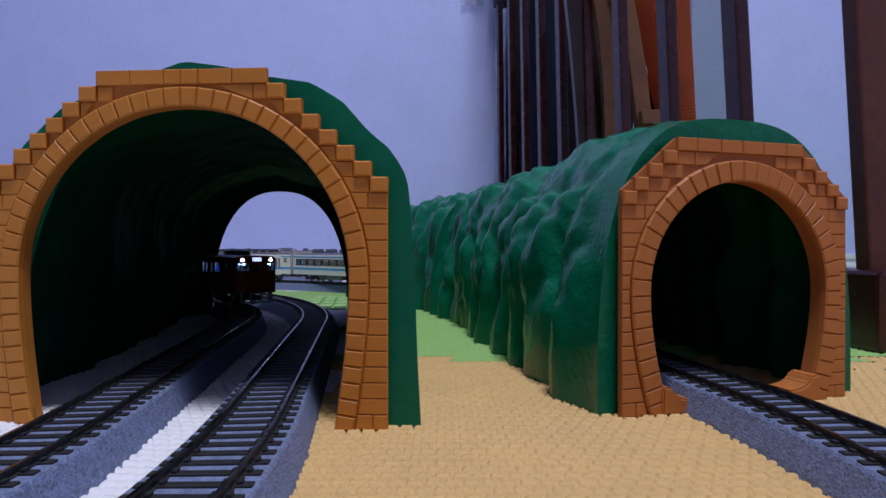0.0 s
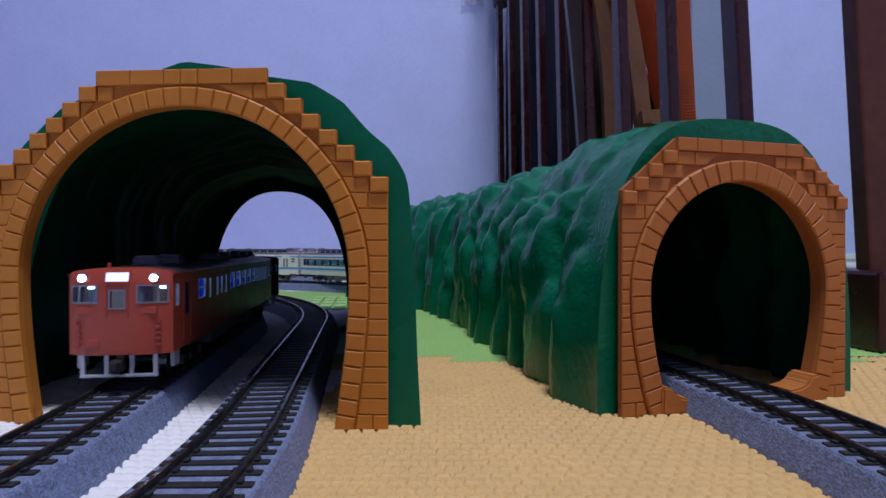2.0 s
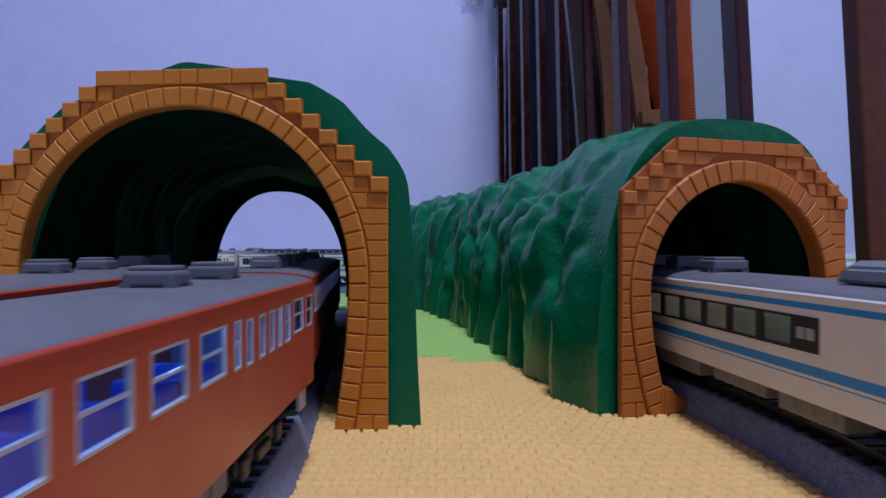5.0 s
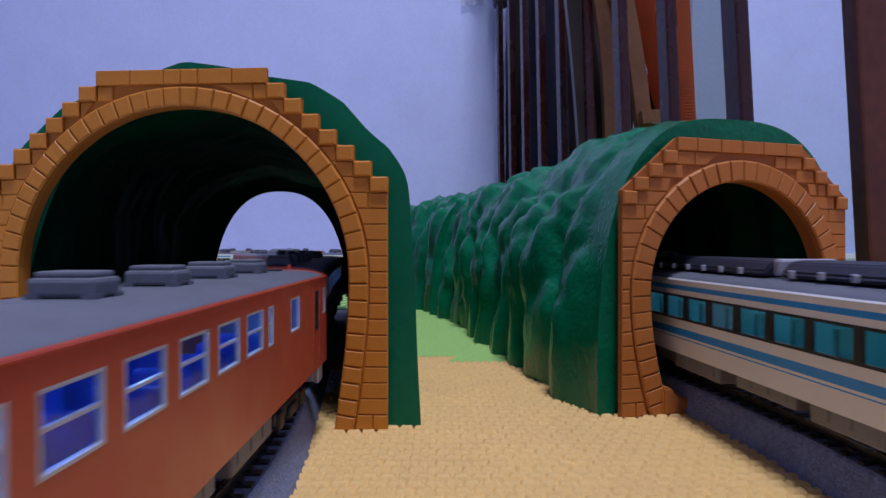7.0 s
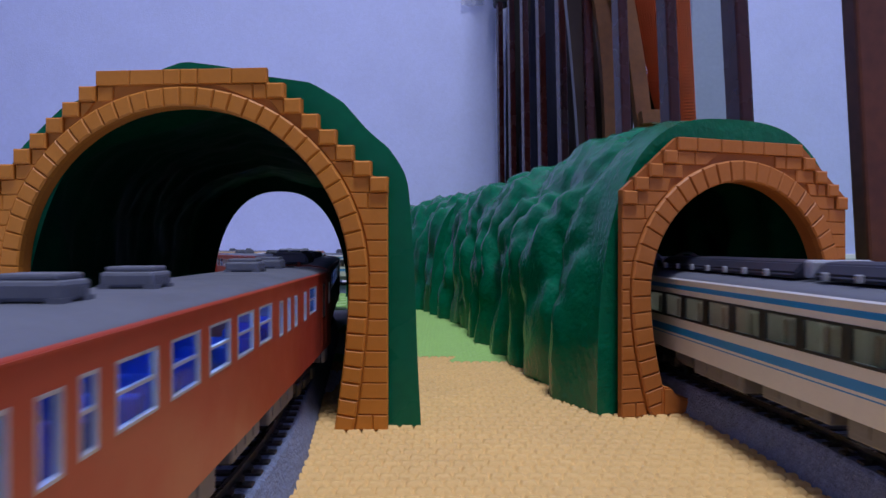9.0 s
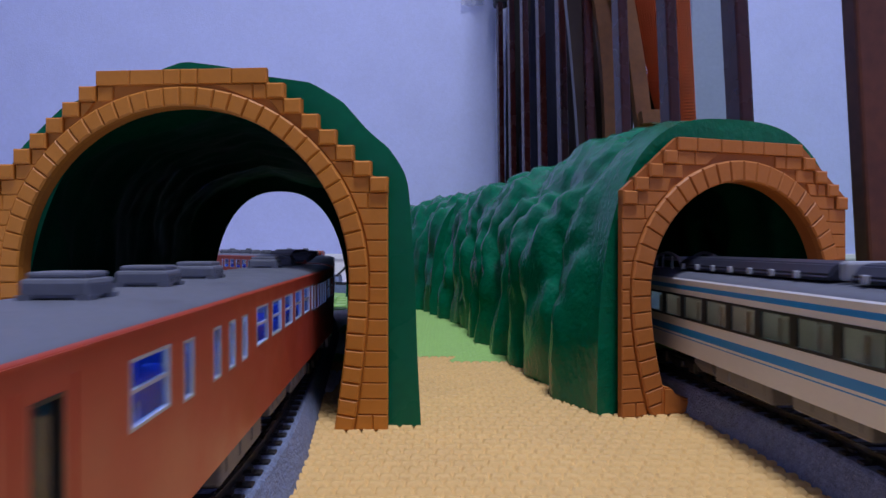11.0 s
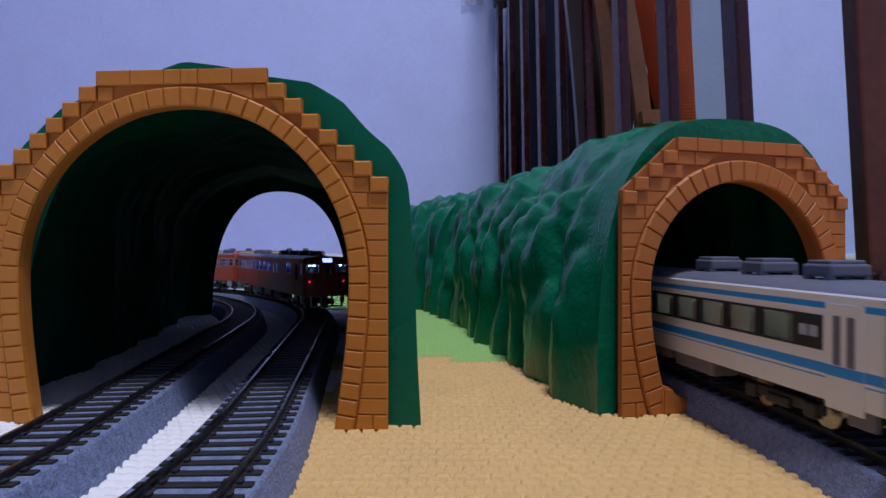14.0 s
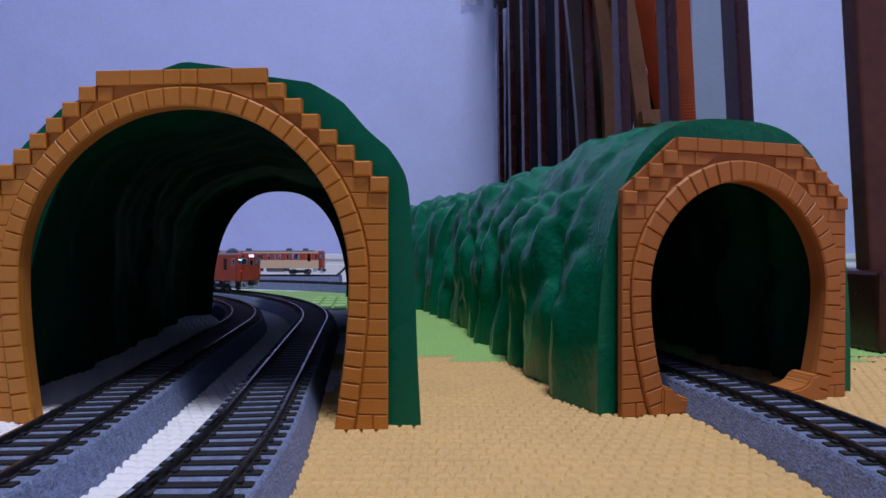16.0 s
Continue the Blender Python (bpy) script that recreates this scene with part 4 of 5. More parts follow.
def red_cab(car, end, sign_lit, head_lit, tail_lit):
    pl = cab_place(end, *CAB_BACK)
    holes = [(-0.0168, -0.0066, 0.0308, 0.0375), (0.0066, 0.0168, 0.0308, 0.0375), (-0.0029, 0.0029, 0.0288, 0.0358)]
    us = [HALF_W * k / 12 for k in range(-12, 13)]
    bm = bmesh.new()
    panel(bm, us, [BASE_Z, 0.016, 0.020, 0.025, 0.038, 0.040, 0.042, 0.0435, 0.045], holes, pl, 0.0010)
    face = part("cab_front", bm, M_RED, car, smooth=False)
    for k, h in enumerate(holes):
        bm = bmesh.new()
        cuts = [h[0] + (h[1] - h[0]) * q / 4 for q in range(5)]
        b = 0.0005
        for a0, a1 in zip(cuts, cuts[1:]):
            slab8(bm, a0, a1, h[2], h[2] + b, pl, -0.0004, 0.0008)
            slab8(bm, a0, a1, h[3] - b, h[3], pl, -0.0004, 0.0008)
        slab8(bm, h[0], h[0] + b, h[2] + b, h[3] - b, pl, -0.0004, 0.0008)
        slab8(bm, h[1] - b, h[1], h[2] + b, h[3] - b, pl, -0.0004, 0.0008)
        if k < 2:
            s = 1 if h[0] > 0 else -1
            c = s * 0.0135
            slab8(bm, c - 0.0003, c + 0.0003, h[2] + b, h[3] - b, pl, -0.0002, 0.0006)
        w = part("cab_window", fix(bm), M_RIM, face, "grey framed cab window")
        bm = bmesh.new()
        for a0, a1 in zip(cuts, cuts[1:]):
            slab8(bm, a0, a1, h[2], h[3], pl, 0.0005, 0.0007)
        p = part("cab_pane", fix(bm), M_PANE if k < 2 else M_DKPANE, car)
        p.visible_shadow = False
    if sign_lit or tail_lit:
        for u in (-0.0135, 0.0085, 0.0118):
            bm = bmesh.new()
            box(bm, (u * end, end * (CAR / 2 - 0.0075), 0.0362), (0.0020, 0.0010, 0.0009), 0.0002)
            part("cab_lamp", bm, M_SPOT, car, "small glowing cab lamp")
    # destination sign over the middle door
    bm = bmesh.new()
    frame_ring(bm, -0.0044, 0.0044, 0.0386, 0.0437, 0.0005, pl, -0.0006, 0.0004)
    sg = part("destination_sign", fix(bm), M_RED, car)
    bm = bmesh.new()
    slab8(bm, -0.0040, 0.0040, 0.0391, 0.0432, pl, -0.0003, 0.0002)
    part("sign_glass", fix(bm), M_SIGN if sign_lit else M_DKPANE_SOLID, sg, "lit white destination sign" if sign_lit else "dark destination sign")
    y = end * (CAR / 2)
    for s in (-1, 1):
        bm = bmesh.new()
        cyl(bm, (s * 0.0122, y - end * 0.004, 0.0400), (s * 0.0122, y - end * 0.0010, 0.0400), 0.0018, 20)
        hl = part("headlight", bm, M_GREY if not head_lit else M_GREY, car, "round headlight in a grey rim")
        bm = bmesh.new()
        cyl(bm, (s * 0.0122, y - end * 0.0014, 0.0400), (s * 0.0122, y - end * 0.0008, 0.0400), 0.0013, 18)
        part("lens", bm, M_HEAD if head_lit else M_BLACK, hl, "glowing white lens" if head_lit else "dark lens")
        bm = bmesh.new()
        cyl(bm, (s * 0.0138, y - end * 0.004, 0.0239), (s * 0.0138, y - end * 0.0014, 0.0239), 0.0009, 14)
        tl = part("tail_lamp", bm, M_TAIL if tail_lit else M_REDLENS, car, "glowing red tail lamp" if tail_lit else "unlit red tail lamp")
        bm = bmesh.new()
        for k in range(4):
            box(bm, (s * 0.0138, y - end * 0.0018, 0.0222 - k * 0.0021), (0.0018, 0.0030, 0.0009), 0.0002)
        part("jumper_socket", bm, M_RED, car)
        # panel and hand rail over the windows' foot
        bm = bmesh.new()
        box(bm, (s * 0.0100, y - end * 0.0018, 0.0283), (0.0070, 0.0030, 0.0026), 0.0003)
        part("front_panel", bm, M_RED, car)
        bm = bmesh.new()
        cyl(bm, (s * 0.0088, y - end * 0.0002, 0.0308), (s * 0.0105, y + end * 0.0002, 0.0344), 0.0002, 6)
        part("wiper", bm, M_BLACK, car)
        bm = bmesh.new()
        for du in (0.0043, 0.0125):
            box(bm, (s * du, y - end * 0.0022, 0.0082), (0.0016, 0.0012, 0.0086), 0.0002)
        part("skirt_bar", bm, M_LGREY, car, "grey skirt bar")
    bm = bmesh.new()
    for s in (-1, 1):
        box(bm, (s * 0.0036, y - end * 0.0001, 0.0322), (0.0005, 0.0012, 0.0125), 0.0001)
    box(bm, (0, y - end * 0.0001, 0.0383), (0.0077, 0.0012, 0.0006), 0.0001)
    part("door_rim", bm, M_RED, car)
    bm = bmesh.new()
    box(bm, (0, y - end * 0.0022, 0.0045), (0.0268, 0.0016, 0.0012), 0.0003)
    part("skirt_bar", bm, M_LGREY, car, "grey skirt bar")
    bm = bmesh.new()
    for k in range(6):
        cyl(bm, ((k - 2.5) * 0.0018, y - end * 0.001, 0.0135), ((k - 2.5) * 0.0018, y + end * 0.0003, 0.0135), 0.0006, 8)
    box(bm, (0.0085, y - end * 0.0005, 0.0165), (0.005, 0.0014, 0.003), 0.0003)
    part("hose_sockets", bm, M_RED, car)
    bm = bmesh.new()
    box(bm, (0, y - end * 0.0005, 0.0085), (0.0045, 0.006, 0.0042), 0.0006)
    box(bm, (0, y + end * 0.0024, 0.0085), (0.0028, 0.0036, 0.0034), 0.0005)
    part("coupler", bm, M_BLACK, car, "black knuckle coupler")


M_DKPANE_SOLID = mat("dark_glass", (0.02, 0.022, 0.03), 0.1, var=0.1, spec=0.6)


def plain_end(car, end, paint):
    """A flat end wall with gangway and sockets."""
    pl = cab_place(end, 0.0012, 0.0004)
    bm = bmesh.new()
    panel(bm, [HALF_W * k / 10 for k in range(-10, 11)], [BASE_Z, 0.025, 0.038, 0.0405, 0.043, 0.045], [(-0.0045, 0.0045, 0.0135, 0.036)], pl, 0.001)
    wall = part("end_wall", bm, paint, car)
    bm = bmesh.new()
    frame_ring(bm, -0.0062, 0.0062, 0.0125, 0.0375, 0.002, pl, -0.0022, 0.0005)
    part("gangway", fix(bm), M_GREY, wall, "grey gangway bellows")
    for s in (-1, 1):
        for k in range(4):
            bm = bmesh.new()
            box(bm, (s * (0.0115 + 0.002 * (k % 2)), end * (CAR / 2 - 0.0002), 0.018 + k * 0.0058), (0.003, 0.0022, 0.0024), 0.0004)
            part("end_socket", bm, paint, wall)
    bm = bmesh.new()
    box(bm, (0, end * CAR / 2, 0.0085), (0.004, 0.008, 0.004), 0.0006)
    part("coupler", bm, M_BLACK, car)


def red_car(label, lit=True, front=(0, 0, 0), rear=(0, 0, 0), body=None, stripes=None, roof=None, layout=RED_WINDOWS, units=(-0.098, -0.068, -0.038, -0.008, 0.066, 0.096), big=None):
    car = thing("railcar", label, "model railcar", "diesel railcars")
    mats = [body or M_RED, stripes or M_RED]
    wins = [((CAR / 2) - (a + w) / 1000, (CAR / 2) - a / 1000, z0 / 1000, z1 / 1000, s) for a, w, z0, z1, s in layout]
    y1, y0 = CAR / 2 - (0.0045 if front else 0.0014), -CAR / 2 + (0.0045 if rear else 0.0014)

    def colour(u, w):
        return 1 if stripes and 0.0268 < w < 0.0388 else 0

    for sx in (-1, 1):
        bm = bmesh.new()
        panel(bm, [y0, y1, -0.06, 0, 0.06], [BASE_Z, 0.0268, 0.0388, EAVE_Z], [w[:4] for w in wins], side_place(sx), 0.0008, colour)
        part("body_side", bm, mats, car)
        bm = bmesh.new()
        for a, w, z0, z1, q in layout:
            if z0 == 24.5:
                for e in (-0.0022, w / 1000 + 0.0022):
                    box(bm, (sx * HALF_W, CAR / 2 - a / 1000 - e, 0.0268), (0.0004, 0.0003, 0.024))
        box(bm, (sx * HALF_W, 0, EAVE_Z - 0.0002), (0.0005, CAR - 0.008, 0.0003))
        part("door_seams", bm, mats[0], car)
        for k, (a, b, z0, z1, s) in enumerate(wins):
            side_window(car, sx, a, b, z0, z1, M_BLACK if z0 < 0.0255 else M_LGREY, M_DKPANE if z0 < 0.0255 else M_PANE, bool(s))
    bm = roof_sheet(bmesh.new(), -CAR / 2 + 0.001, CAR / 2 - 0.001, CROWN_Z, 0.10 if rear else 0.08, 0.10 if front else 0.08, 0.010, 0.0125 if rear else 0.0, 0.0125 if front else 0.0, CAB_BACK if rear else (0.0012, 0.0004), CAB_BACK if front else (0.0012, 0.0004))
    part("roof", bm, [roof or M_ROOF, mats[0]], car, "grey painted curved roof", smooth=True)
    for y in units:
        ac_unit(car, y, 0.0085, M_ROOF, 0.0100, 0.0040, CROWN_Z - 0.0003)
    if big is not None:
        bm = bmesh.new()
        prism(bm, [(-0.0088, 0.0424), (0.0088, 0.0424), (0.0084, 0.0470), (0.0066, 0.0486), (-0.0066, 0.0486), (-0.0084, 0.0470)], big - 0.021, big + 0.021)
        bmesh.ops.bevel(fix(bm), geom=list(bm.edges), offset=0.0012, segments=3, affect="EDGES")
        part("roof_unit", bm, M_ROOF, car, "long grey rounded roof unit")
        ac_unit(car, big + 0.030, 0.012, M_ROOF, 0.0125, 0.0034, CROWN_Z - 0.0005)
    for e in [v for v, st in ((1, front), (-1, rear)) if st]:
        bm = bmesh.new()
        cyl(bm, (0.006 * e, e * (CAR / 2 - 0.009), 0.0425), (0.006 * e, e * (CAR / 2 - 0.009), 0.0452), 0.0009, 10, 0.0006)
        part("horn", bm, mats[0], car)
        bm = bmesh.new()
        box(bm, (0.003, e * (CAR / 2 - 0.022), CROWN_Z + 0.0002), (0.007, 0.0035, 0.0006), 0.0002)
        part("roof_vent", bm, M_DARKROOF, car)
    for end, state in ((1, front), (-1, rear)):
        if state:
            red_cab(car, end, *state)
        else:
            plain_end(car, end, mats[0])
    interior(car, -CAR / 2 + 0.018, CAR / 2 - 0.018, lit, M_SEAT, 0.0135)
    bogie(car, PIVOT)
    bogie(car, -PIVOT)
    under_boxes(car, [(0.011, 0.045, 0.010, 0.030, 0.008), (0.011, 0.010, 0.010, 0.022, 0.007), (0.011, -0.028, 0.010, 0.034, 0.0085),
                      (-0.011, 0.04, 0.010, 0.036, 0.008), (-0.011, -0.005, 0.010, 0.024, 0.0075), (-0.011, -0.04, 0.010, 0.026, 0.008)], M_GREY, "grey underfloor equipment box")
    round_tank(car, 0.009, 0.064, 0.008, 0.0035)
    bm = bmesh.new()
    box(bm, (0, 0, 0.0128), (0.034, CAR - 0.01, 0.001))
    part("underframe", bm, M_BLACK, car)
    for s in (-1, 1):
        for e in (-1, 1):
            bm = bmesh.new()
            box(bm, (s * 0.0165, e * 0.117, 0.0092), (0.0015, 0.007, 0.006), 0.0004)
            part("boarding_step", bm, M_LGREY, car)
    return car


# blue and white express cars
def blue_side_colour(u, w, cab=0):
    far = CAR / 2 - u * cab if cab else 1.0
    if far < 0.0165 and 0.0270 < w < 0.0367 and far > 0.0 and not 0.0122 < far < 0.0150:
        return 1
    if far < 0.0135 and 0.0140 < w < 0.0205:
        return 1
    if 0.0350 < w < 0.0367 or 0.0178 < w < 0.0205 or 0.0166 < w < 0.0170:
        return 1
    return 0


def express_window_band(car, sx, y0, y1, lit_tint):
    """A black band with large panes."""
    pl = side_place(sx)
    lead = 0.0160 if lit_tint else 0.0105
    n = max(3, round((y1 - y0 - lead - 0.0095) / 0.0172)) + 2
    step = (y1 - y0 - lead - 0.0095) / (n - 2)
    edges = [y0] + [y0 + 0.0095 + step * k for k in range(n - 1)] + [y1]
    z0, z1 = 0.0237, 0.0331
    for k in range(n):
        a, b = edges[k], edges[k + 1]
        bm = bmesh.new()
        if k == n - 1:
            slab8(bm, a, b, z0, z1, pl, -0.0001, 0.0009)
            w = part("side_panel", fix(bm), M_BLACK, car, "black panel at the end of the window band")
            bm = bmesh.new()
            c = (a + b) / 2
            if lit_tint:
                cyl(bm, pl(c, 0.0285, 0.0), pl(c, 0.0285, -0.0003), 0.0022, 16)
                part("side_mark", bm, M_SIGNGREEN, w, "pale green oval mark")
            else:
                slab8(bm, c - 0.0034, c - 0.0004, 0.0270, 0.0300, pl, -0.0003, 0.0)
                slab8(bm, c + 0.0004, c + 0.0034, 0.0270, 0.0300, pl, -0.0003, 0.0)
                part("side_mark", fix(bm), M_LGREY, w, "pale grey mark")
            continue
        frame_ring(bm, a, b, z0, z1, 0.0008, pl, -0.0001, 0.0009)
        slab8(bm, a, a + 0.0022, z0, z1, pl, -0.00005, 0.0008)
        w = part("side_window", fix(bm), M_BLACK, car, "black window band section")
        bm = bmesh.new()
        slab8(bm, a + 0.0018, b - 0.0006, z0 + 0.0005, z1 - 0.0005, pl, 0.0003, 0.0006)
        p = part("pane", fix(bm), M_TEAL, w)
        p.visible_shadow = False


M_TEAL = glass_mat("greenish_glass", (0.90, 0.96, 0.97), 0.05, 0.05)


def express_car(label, cab=0, dark_roof=True, seat=None):
    car = thing("express_car", label, "model railcar", "express train cars")
    y1 = CAR / 2 - (0.0085 if cab == 1 else 0.0012)
    y0 = -CAR / 2 + (0.0085 if cab == -1 else 0.0012)
    w0, w1 = (-CAR / 2 + 0.009, CAR / 2 - (0.032 if dark_roof else 0.0215))
    if cab == 1:
        w1 = CAR / 2 - 0.082
    if cab == -1:
        w0 = -CAR / 2 + 0.082
    for sx in (-1, 1):
        bm = bmesh.new()
        panel(bm, [y0, y1, -0.05, 0.05] + [cab * (CAR / 2 - v) for v in (0.0100, 0.0122, 0.0135, 0.0150, 0.0165)] * abs(cab), [0.0108, 0.0140, 0.0166, 0.0170, 0.0178, 0.0205, 0.0237, 0.0270, 0.0331, 0.0350, 0.0367, EAVE_Z], [(w0, w1, 0.0237, 0.0331)], side_place(sx), 0.0008, lambda u, w: blue_side_colour(u, w, cab))
        part("body_side", bm, [M_CREAM, M_BLUE], car, "cream white side with blue stripes")
        express_window_band(car, sx, w0, w1, 1 if dark_roof else 0)
        for e in ([] if cab == 1 else [1]):
            yd = e * (CAR / 2 - (0.0215 if dark_roof else 0.0140))
            bm = bmesh.new()
            pl = side_place(sx)
            slab8(bm, yd - 0.0062, yd + 0.0062, 0.0092, 0.0366, pl, -0.0004, 0.0004)
            dr = part("folding_door", fix(bm), M_CREAM, car, "cream folding door with narrow panes")
            if dark_roof:
                for zz in (0.0325, 0.0290):
                    bm = bmesh.new()
                    slab8(bm, CAR / 2 - 0.0120, CAR / 2 - 0.0070, zz - 0.0010, zz + 0.0010, pl, -0.0003, 0.0002)
                    part("vent_slot", fix(bm), M_BLACK, car)
            bm = bmesh.new()
            for o in (-0.0022, 0.0024):
                slab8(bm, yd + o - 0.0012, yd + o + 0.0012, 0.0208, 0.0335, pl, -0.0006, -0.0003)
            part("door_pane", fix(bm), M_GREY, dr)
            bm = bmesh.new()
            slab8(bm, yd - 0.0063, yd + 0.0063, 0.0178, 0.0205, pl, -0.0006, -0.0003)
            part("door_stripe", fix(bm), M_BLUE, dr)
        if cab:
            yc = cab * (CAR / 2 - 0.0200)
            bm = bmesh.new()
            slab8(bm, yc - 0.0015, yc + 0.0015, 0.0228, 0.0325, side_place(sx), -0.0003, 0.0002)
            part("cab_door_pane", fix(bm), M_DKPANE_SOLID, car)
            bm = bmesh.new()
            yl = cab * (CAR / 2 - 0.040)
            frame_ring(bm, yl - 0.014, yl + 0.014, 0.0240, 0.0335, 0.0003, side_place(sx), -0.0003, 0.0001)
            part("louvre_panel", fix(bm), M_CREAM, car)
    bm = roof_sheet(bmesh.new(), -CAR / 2 + 0.001, CAR / 2 - 0.001, CROWN_Z, 0.03 if cab == -1 else 0.0, 0.03 if cab == 1 else 0.0, 0.016, 0.014 if cab == -1 else 0, 0.014 if cab == 1 else 0, EXPRESS_BACK if cab == -1 else (0.0, 0.0), EXPRESS_BACK if cab == 1 else (0.0, 0.0))
    part("roof", bm, [M_ROOF, M_WPAINT], car, "grey painted curved roof", smooth=True)
    if dark_roof:
        for a, b in ((-0.096, -0.002), (0.006, 0.096)):
            bm = bmesh.new()
            prism(bm, [(-0.0105, 0.0440), (0.0105, 0.0440), (0.0105, 0.0455), (0.0078, 0.0486), (0.004, 0.0492), (-0.004, 0.0492), (-0.0078, 0.0486), (-0.0105, 0.0455)], a, b)
            bmesh.ops.bevel(fix(bm), geom=list(bm.edges), offset=0.0006, segments=2, affect="EDGES")
            jb = bmesh.new()
            box(jb, (0, 0.002, 0.0468), (0.0185, 0.0036, 0.0052), 0.0008)
            if a > 0:  # one joint between the two covers
                part("cover_joint", jb, M_LGREY, car, "pale grey joint between the roof covers")
            else:
                jb.free()
            rc = part("roof_cover", bm, M_DARKROOF, car, "dark ribbed roof equipment cover")
            n = int((b - a) / 0.0125)
            for sx in (-1, 1):
                bm = bmesh.new()
                for k in range(n):
                    box(bm, (sx * 0.0112, a + (k + 0.5) * 0.0125, 0.0452), (0.0014, 0.0018, 0.0022), 0.0003)
                part("bracket_row", bm, M_LGREY, rc)
    else:
        for y in (0.091, 0.061, 0.031):
            ac_unit(car, -cab * y, 0.0115, M_ROOF, 0.0135, 0.0048, 0.0440)
        if cab:
            bm = bmesh.new()
            a, b = sorted((cab * 0.040, cab * 0.092))
            prism(bm, [(-0.0095, 0.0438), (0.0095, 0.0438), (0.0088, 0.0478), (0.0062, 0.0496), (-0.0062, 0.0496), (-0.0088, 0.0478)], a, b)
            for v in bm.verts:
                if v.co.z > 0.046:
                    v.co.y += 0.004 * (1 if v.co.y < (a + b) / 2 else -1)
            bmesh.ops.bevel(fix(bm), geom=list(bm.edges), offset=0.0008, segments=2, affect="EDGES")
            part("roof_unit", bm, M_ROOFGLOSS, car, "glossy grey long roof unit")
    for e in ([-1] if cab == 1 else [1] if cab == -1 else [1, -1]):
        bm = bmesh.new()
        pl = lambda u, w, d: (u, e * (CAR / 2 - 0.0012 - d), w if w < EAVE_Z else EAVE_Z + (w - EAVE_Z) / 0.005 * (roof_z(u, CROWN_Z - 0.0002) - EAVE_Z))
        panel(bm, [HALF_W * k / 10 for k in range(-10, 11)], [0.0108, EAVE_Z, EAVE_Z + 0.0048], [(-0.0042, 0.0042, 0.013, 0.036)], pl, 0.001)
        ep = part("end_wall", bm, M_WPAINT, car, "plain white end wall")
        bm = bmesh.new()
        frame_ring(bm, -0.0058, 0.0058, 0.0115, 0.0375, 0.0018, pl, -0.0022, 0.0005)
        part("gangway", fix(bm), M_GREY, ep, "grey gangway bellows")
        bm = bmesh.new()
        for k in range(4):
            box(bm, (-0.012, e * (CAR / 2 - 0.0004), 0.016 + k * 0.0055), (0.003, 0.0008, 0.0006))
            box(bm, (0.012, e * (CAR / 2 - 0.0004), 0.016 + k * 0.0055), (0.003, 0.0008, 0.0006))
        part("grab_irons", bm, M_WPAINT, ep)
        if dark_roof:
            for s in (-0.0085, 0.0085):
                bm = bmesh.new()
                pts = [(s, e * (CAR / 2 - 0.017 + 0.0145 * math.cos(math.pi * k / 12)), 0.0432 + 0.0072 * math.sin(math.pi * k / 12) ** 0.8) for k in range(13)]
                for p, q in zip(pts, pts[1:]):
                    cyl(bm, p, q, 0.0007, 6)
                for dy in (-0.005, 0.005):
                    cyl(bm, (s, e * (CAR / 2 - 0.017) + dy, 0.0435), (s, e * (CAR / 2 - 0.017) + dy, 0.0498), 0.0005, 6)
                part("roof_hoop", bm, M_HOOP, car, "grey bent roof pipe frame")
            bm = bmesh.new()
            box(bm, (0, e * (CAR / 2 - 0.017), 0.0478), (0.0150, 0.0120, 0.0016), 0.0004)
            part("exhaust_cover", bm, M_HOOP, car)
        elif e > 0:
            for s in (-0.0055, 0.0055):
                bm = bmesh.new()
                cyl(bm, (s, CAR / 2 - 0.010, 0.0435), (s, CAR / 2 - 0.010, 0.0475), 0.0030, 18, 0.0026)
                bmesh.ops.bevel(bm, geom=list(bm.edges), offset=0.0006, segments=2, affect="EDGES")
                part("roof_dome", bm, M_LGREY, car, "pale grey exhaust dome")
    for child in car.children:  # roof gear rests on the low roof
        if child.name.split(".")[0] in ("roof_cover", "cover_joint", "roof_unit", "roof_hoop", "exhaust_cover", "roof_dome"):
            child.location.z -= 0.0018
    if cab:
        express_cab(car, cab)
    interior(car, max(w0 - 0.004, -0.1250), min(w1 + 0.004, 0.1195), 2, seat or M_SEATB, 0.0172)
    bogie(car, PIVOT)
    bogie(car, -PIVOT)
    under_boxes(car, [(0.011, 0.040, 0.010, 0.026, 0.0085), (0.011, 0.006, 0.010, 0.030, 0.0075), (0.011, -0.036, 0.010, 0.034, 0.009),
                      (-0.011, 0.045, 0.010, 0.022, 0.0085), (-0.011, 0.016, 0.010, 0.026, 0.0075), (-0.011, -0.018, 0.010, 0.022, 0.009), (-0.011, -0.048, 0.010, 0.024, 0.008)], M_CREAMGREY, "grey-beige underfloor equipment box")
    round_tank(car, -0.0105, 0.064, 0.014, 0.0045)
    round_tank(car, 0.0105, -0.064, 0.014, 0.0045)
    bm = bmesh.new()
    box(bm, (0, 0, 0.0118), (0.034, CAR - 0.01, 0.001))
    part("underframe", bm, M_BLACK, car)
